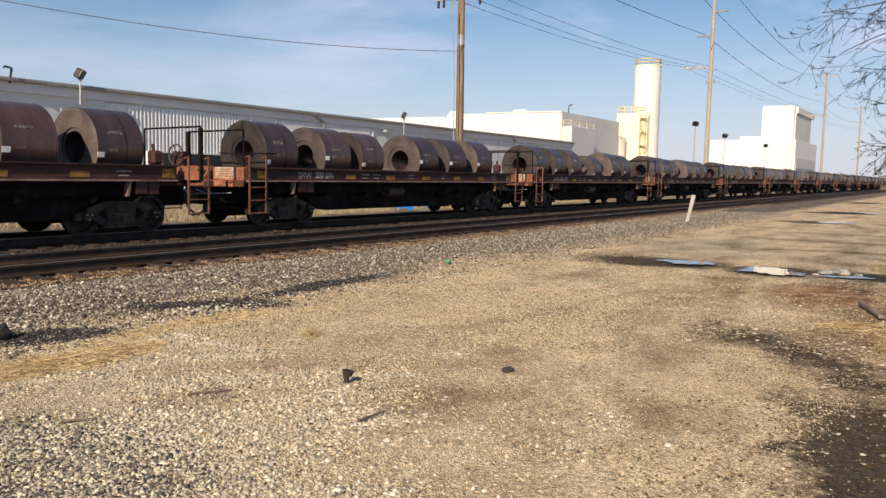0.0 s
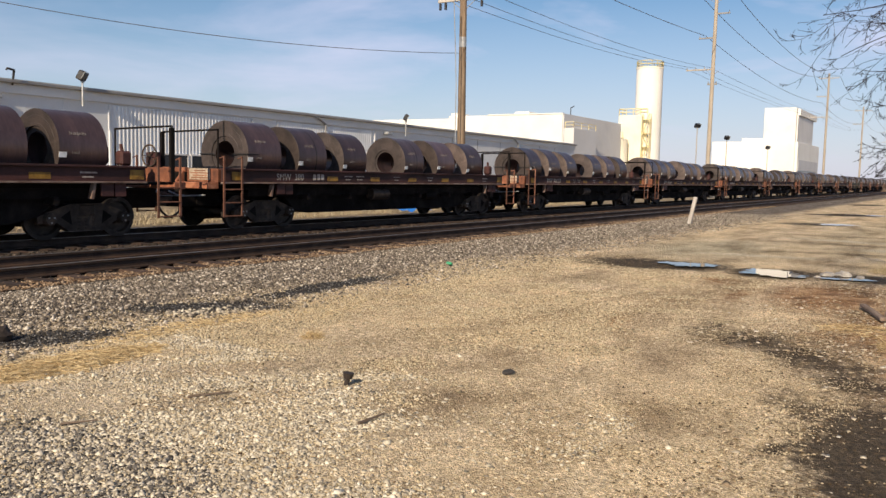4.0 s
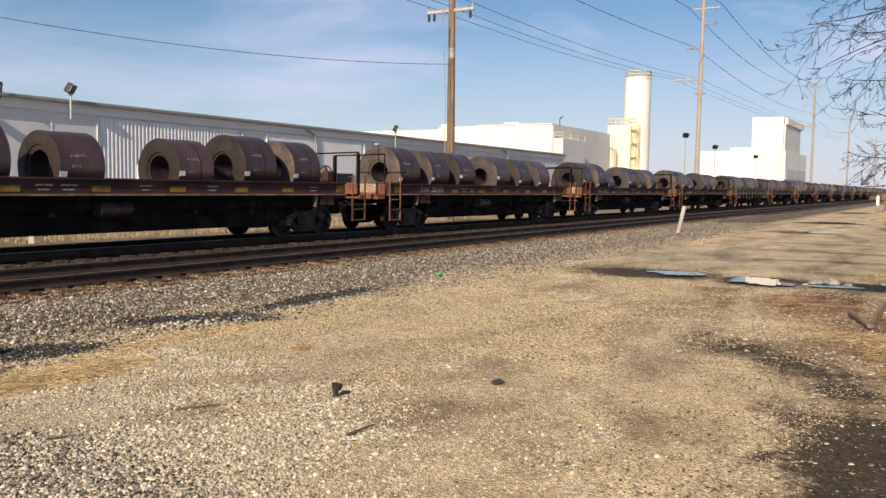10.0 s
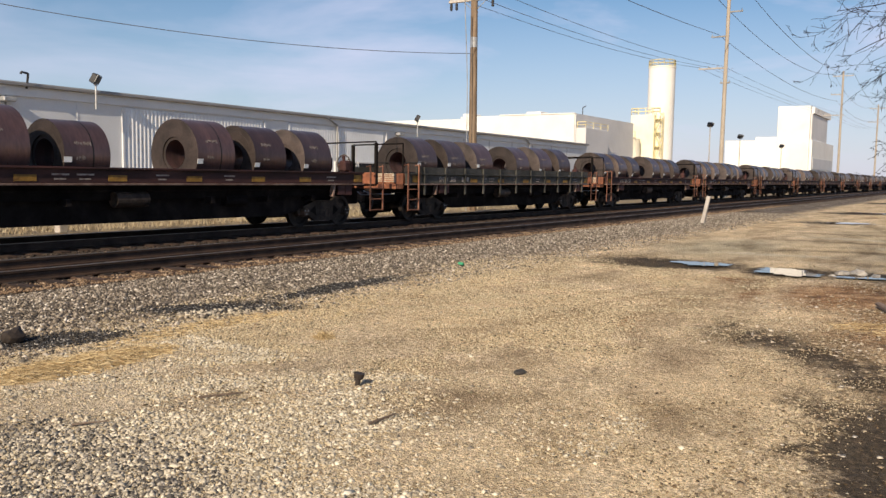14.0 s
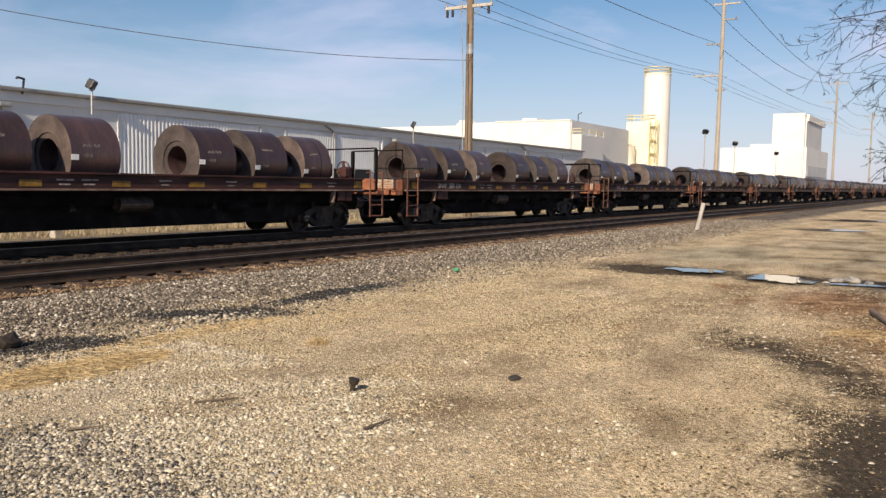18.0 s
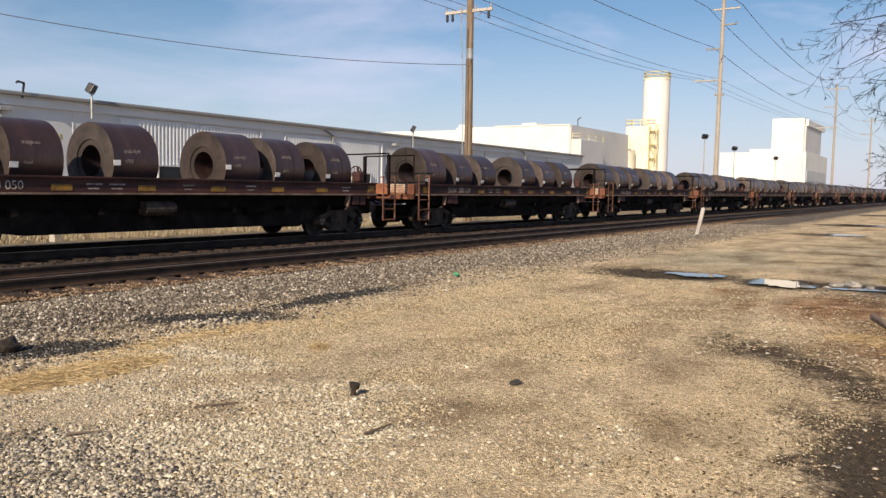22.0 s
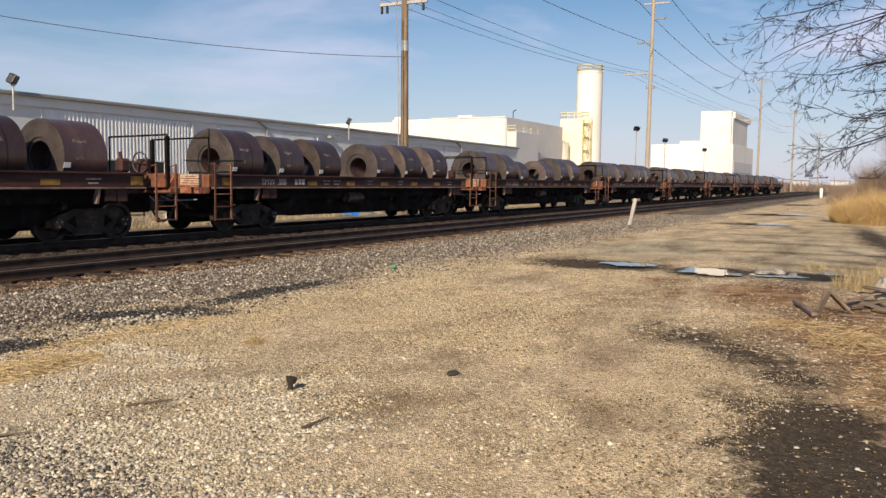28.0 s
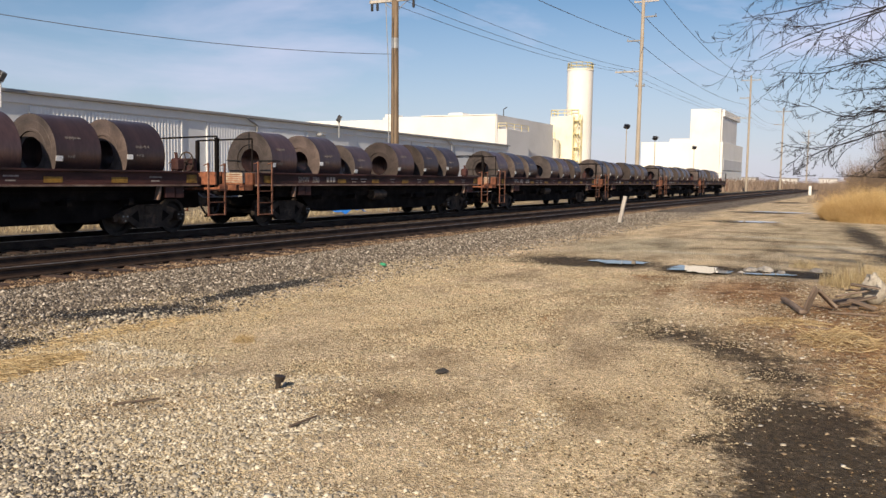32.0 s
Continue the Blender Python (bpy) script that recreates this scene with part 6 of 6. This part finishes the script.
def straw(label, x, y, rx, ry, count, seed, length=(0.08, 0.25), z=0.012, tilt=0.12, spin=0.9):
    """Dry stalks that lie on the ground, mostly along one way."""
    rng = np.random.default_rng(seed)
    a, r = rng.uniform(0, math.tau, count), np.sqrt(rng.uniform(0, 1, count))
    px, py = x + rx * r * np.cos(a), y + ry * r * np.sin(a)
    mid = np.stack([px, py, height_at(px, py) + 0.006 + z * (1 - r ** 2) * rng.uniform(0, 1, count)], 1)
    way, up, half = rng.normal(1.5, spin, count), rng.normal(0, tilt, count), rng.uniform(*length, count)[:, None] / 2
    d = np.stack([np.cos(way), np.sin(way), up], 1) * half
    w = rng.uniform(0.0012, 0.0032, (count, 1))
    tagged(new("straw", tube_mesh("straw", np.concatenate([mid - d, mid + d, w, w * 0.6], 1), 3, M_STRAW)), label, "straw", "straw on the ground", "stuff")


straw("flattened yellow straw on the gravel", 4.25, 6.4, 1.0, 0.32, 2600, 1, (0.06, 0.22), 0.03)
straw("flattened yellow straw on the gravel", 6.0, 6.9, 1.3, 0.22, 900, 2, (0.05, 0.16))
straw("thin straw along the ballast edge", 8.2, 6.6, 1.8, 0.5, 280, 3, (0.04, 0.12))
straw("heap of pale dry straw on damp soil", 9.45, 0.28, 0.5, 0.42, 420, 4, (0.1, 0.3), 0.13, 0.35, 1.4)
straw("thin dry straw on rusty soil", 10.4, 0.85, 0.45, 0.5, 220, 5, (0.1, 0.3), 0.03)
straw("small grey dead tuft on the gravel", 6.33, 5.5, 0.12, 0.1, 160, 6, (0.04, 0.1), 0.05, 0.8)
straw("dry straw on the soil", 7.7, -0.3, 1.4, 0.55, 800, 7, (0.03, 0.12), 0.02, 0.2, 3.0)
straw("dry straw on the soil", 10.6, -0.4, 1.2, 0.7, 400, 8, (0.05, 0.2), 0.03, 0.2, 3.0)


M_DULLGRASS = island_material("bleached_grass", [(0.0, (0.24, 0.19, 0.12)), (0.5, (0.36, 0.3, 0.2)), (1.0, (0.48, 0.42, 0.3))])


def tall_grass(label, x, y, rx, ry, count, seed, h0, h1, lean, material, w=(0.01, 0.022), dome=0.5):
    rng = np.random.default_rng(seed)
    a, r = rng.uniform(0, math.tau, count), np.sqrt(rng.uniform(0, 1, count))
    px, py = x + rx * r * np.cos(a), y + ry * r * np.sin(a)
    h = rng.uniform(h0, h1, count) * (1 - dome * r ** 3) * (0.85 + 0.3 * np.sin(px * 2.1) * np.cos(py * 1.7))
    me = blade_mesh("tall_grass", np.stack([px, py, 0 * px], 1), h, rng.uniform(*w, count), rng.uniform(*lean, count), material, rng, 3)
    tagged(new("tall_grass", me), label, "grass", "dry grass clumps", "stuff")


tall_grass("clump of tall dry yellow grass behind the timber", 14.9, 0.15, 0.55, 0.62, 1500, 31, 0.25, 0.68, (0.1, 0.8), M_REED, (0.003, 0.008), 0.7)
tall_grass("low dry grass by the rubble", 17.6, 1.15, 0.35, 0.3, 380, 32, 0.1, 0.3, (0.3, 1.1), M_REED, (0.004, 0.009), 0.8)
tall_grass("dead brown weeds among the timber", 14.3, -0.85, 0.9, 0.55, 900, 33, 0.4, 0.95, (0.1, 0.6), M_WEED, (0.006, 0.013))
tall_grass("big golden mound of dry reeds at the yard's edge", 42.5, -0.35, 4.0, 2.6, 56000, 34, 0.9, 2.15, (0.45, 1.3), M_GOLD, (0.005, 0.013), 0.6)
tall_grass("golden reeds running back from the mound", 52, -2.2, 7.0, 2.8, 26000, 35, 0.9, 1.7, (0.4, 1.3), M_GOLD, (0.007, 0.016), 0.7)
for k, (x, y, rx, ry, c) in enumerate(((18, 21.2, 14, 0.9, 3800), (42, 21.6, 14, 1.2, 2600), (20, 24.5, 16, 2.0, 3000))):
    tall_grass("strip of dry yellow grass behind the train", x, y, rx, ry, c, 40 + k, 0.1, 0.32, (0.2, 1.0), M_DULLGRASS, (0.015, 0.035), 0.2)


def litter():
    rng = np.random.default_rng(77)
    n = 7000
    x, y = 3.6 + 8.4 * rng.uniform(0, 1, n) ** 1.1, rng.uniform(-1.4, 1.2, n)
    keep = (rng.uniform(0, 1, n) < 0.12) | (x > 6.2 + 0.9 * (y + 0.1) + rng.normal(0, 0.35, n))
    x, y, n = x[keep], y[keep], int(keep.sum())
    me = scatter_mesh("leaf_litter", np.stack([x, y, height_at(x, y) + 0.012], 1), OCTA, OCTA_F, M_LITTER, rng, (0.006, 0.024), 0.16, 0.6)
    tagged(new("leaf_litter", me), "pale leaves and scraps on the damp mud", "litter", kind="stuff")


litter()


def soil_chips():
    """Pale chips and bits of straw strewn over the rusty soil."""
    rng = np.random.default_rng(78)
    n = 5200
    x, y = rng.uniform(8.5, 15.5, n), rng.normal(1.0, 0.9, n)
    keep = (y < 3.0 - 0.12 * (x - 8.5)) & (rng.uniform(0, 1, n) < 0.5 + 0.5 * np.sin(x * 2.3 + 1.5 * np.sin(y * 2.7)))
    x, y = x[keep], y[keep]
    me = scatter_mesh("soil_chips", np.stack([x, y, height_at(x, y) + 0.008], 1), OCTA, OCTA_F, M_LITTER, rng, (0.008, 0.028), 0.3, 0.6)
    tagged(new("soil_chips", me), "pale chips and dead leaves on rusty soil", "litter", kind="stuff")


soil_chips()


# ---- bare tree ----
TREE_FOOT = Vector((11.2, -2.6, 0))


def yard_tree(seed):
    """A leafless tree whose long limbs reach out over the yard."""
    rng = random.Random(seed)
    tree = thing("bare_tree", "large leafless tree with long sinuous twigs over the yard", "tree", at=Matrix.Translation(TREE_FOOT))
    trunk, limbs, twigs = [], [], []

    def shoot(p, d, r, length, level, tip=None):
        n = (16, 9, 7, 5, 4)[level]
        out = limbs if level < 1 else twigs
        pts, ways = [p.copy()], []
        curl = Vector((rng.uniform(-1, 1), rng.uniform(-1, 1), rng.uniform(-1, 0.6))) * 0.09
        for k in range(n):
            if rng.random() < 0.3:
                curl = Vector((rng.uniform(-1, 1), rng.uniform(-1, 1), rng.uniform(-1, 0.8))) * 0.2
            d = d + curl + Vector((rng.uniform(-1, 1), rng.uniform(-1, 1), rng.uniform(-1, 1))) * 0.1
            if tip is not None:
                d += (tip - p).normalized() * (0.1 + 0.5 * k / n)
            if p.z < 1.75 and d.z < 0:
                d.z = 0.05
            d.normalize()
            q = p + d * (length / n)
            low = 0.002
            out.append((*p, *q, max(r * (1 - 0.75 * k / n), low), max(r * (1 - 0.75 * (k + 1) / n), low)))
            p = q
            pts.append(p.copy())
            ways.append(d.copy())
        if level >= 4:
            return
        for k in range((11, 6, 3, 1)[level]):
            i = rng.randrange(3 if level == 0 else 1, n)
            side = Vector((rng.uniform(-1, 1), rng.uniform(-1, 1), rng.uniform(-1.0, 0.8))).normalized()
            shoot(pts[i], (ways[i - 1] + side * 0.75).normalized(), max(r * (1 - 0.75 * i / n) * 0.55, 0.002), length * rng.uniform(0.2, 0.38), level + 1)

    def bough(a, b, r1, r2):
        a, b = Vector(a), Vector(b)
        last = a
        for k in range(1, 7):
            q = a.lerp(b, k / 6) + Vector((0.05 * math.sin(3 * k), 0.05 * math.cos(2 * k), 0.22 * math.sin(math.pi * k / 6)))
            limbs.append((*last, *q, r1 + (r2 - r1) * (k - 1) / 6, r1 + (r2 - r1) * k / 6))
            last = q
        return last

    p = Vector((0, 0, 0))
    for k in range(10):
        q = Vector((0.05 * math.sin(k), 0.04 * math.cos(2 * k), 0.62 * (k + 1)))
        trunk.append((*p, *q, 0.2 - 0.015 * k, 0.2 - 0.015 * (k + 1)))
        p = q
    high = bough((0, 0, 3.2), (-0.6, 1.3, 3.9), 0.07, 0.035)
    mid = bough((0, 0, 2.3), (0.0, 1.4, 2.9), 0.07, 0.035)
    low = bough((0, 0, 1.6), (-0.2, 1.5, 2.25), 0.06, 0.03)
    # ends of the limbs that reach over the yard
    for foot, x, y, z in ((high, -1.2, 4.3, 3.5), (high, -1.2, 4.1, 3.0), (high, -0.7, 3.75, 3.4), (high, -0.2, 3.9, 4.0), (high, -0.7, 3.3, 4.3),
                          (mid, 0.3, 4.0, 3.0), (mid, -1.2, 3.4, 2.85), (mid, -0.7, 3.7, 2.55), (mid, -0.2, 3.2, 3.2), (mid, 0.6, 3.3, 2.7),
                          (low, 0.3, 3.8, 2.0), (low, -0.2, 2.9, 1.75), (low, -1.2, 2.6, 1.65), (low, -1.2, 3.7, 2.3), (low, 0.8, 3.3, 2.2)):
        tip = Vector((x, y - 0.15, z))
        way = tip - foot
        shoot(foot, (way.normalized() + Vector((0, 0, 0.35))).normalized(), 0.014, way.length * 1.0, 0, tip)
    for x, y, z in ((2.6, 1.5, 5.2), (2.4, -1.8, 5.6), (-0.8, -2.8, 5.2), (-2.6, -0.6, 5.8), (-2.0, 1.6, 6.4), (1.2, -1.0, 7.6), (0.2, 1.4, 7.4), (0.9, 2.6, 5.4), (-0.4, 2.9, 5.6)):
        tip, foot = Vector((x, y, z)), Vector((0, 0, min(5.8, z * 0.75)))
        shoot(foot, (tip - foot).normalized(), 0.05, (tip - foot).length * 1.05, 0, tip)
    for name, segs, sides in (("trunk", trunk, 12), ("branch_work", limbs, 6), ("twig_work", twigs, 4)):
        tagged(share(name, tube_mesh(name, segs, sides, M_BARK), tree, Matrix()), kind="" if name == "trunk" else "stuff")


yard_tree(5)


def scrub(label, x0, x1, y0, y1, count, h, seed, material=M_SCRUB, w=(0.12, 0.3)):
    """A far thicket: many thin upright stems as one mesh."""
    rng = np.random.default_rng(seed)
    px, py = rng.uniform(x0, x1, count), rng.uniform(y0, y1, count)
    hh = h * rng.uniform(0.35, 1.0, count) * (0.6 + 0.4 * np.sin(px * 0.07 + 2) * np.cos(py * 0.11))
    me = blade_mesh("thicket", np.stack([px, py, 0 * px], 1), hh, rng.uniform(*w, count), rng.uniform(0.05, 0.5, count), material, rng, 3)
    tagged(new("thicket", me), label, "thicket", "far thickets", "stuff")


scrub("brown leafless thicket along the far track", 140, 230, 21.5, 34, 3000, 3.0, 51)
scrub("brown leafless thicket beyond the yard", 130, 260, -30, 6, 7000, 3.4, 52)
scrub("hazy brown woods on the horizon", 420, 900, -150, 200, 9000, 8.0, 53)
for k, (y0, y1, c, h) in enumerate(((2.5, 5.5, 2500, 2.2), (-1.0, 2.5, 6000, 5.2), (-4.5, -1.0, 10000, 10.0), (-34, -4.5, 15000, 13.0))):
    scrub("tall bare brown brush behind the reeds", 92, 125, y0, y1, c * 2, h, 60 + k, w=(0.014, 0.04))
scrub("low brown weeds along the yard's far edge", 75, 130, -3, 5.0, 2500, 0.7, 55, w=(0.04, 0.1))
scrub("brown leafless hedge beyond the last car", 215, 300, 6, 36, 5000, 3.2, 56)
for k, (x, y, a, c, h) in enumerate(((560, 48, 9, 10, 4), (600, 78, 10, 14, 4.4), (640, 30, 12, 18, 4.6), (680, 110, 12, 20, 4.6))):
    f = thing("far_building", "low pale building on the horizon", "building", "far buildings", at=pose(x, y, 0))
    part("wall", box(bmesh.new(), 0, c, -a / 2, a / 2, 0, h), M_GREYWALL, f)
    part("roof", box(bmesh.new(), -0.5, c + 0.5, -a / 2 - 0.5, a / 2 + 0.5, h, h + 0.6), M_TRIM, f)


# ---- motion ----
def motions():
    for k, car in CARS:
        walk(car, [(t, pose(FIRST_X + CAR_LENGTH * k - travelled(t), TRAIN_TRACK, 0)) for t in STEPS])
    for k, coil, (u, y, z) in COILS:
        walk(coil, [(t, pose(FIRST_X + CAR_LENGTH * k - travelled(t) + u, TRAIN_TRACK + y, z)) for t in STEPS])


motions()
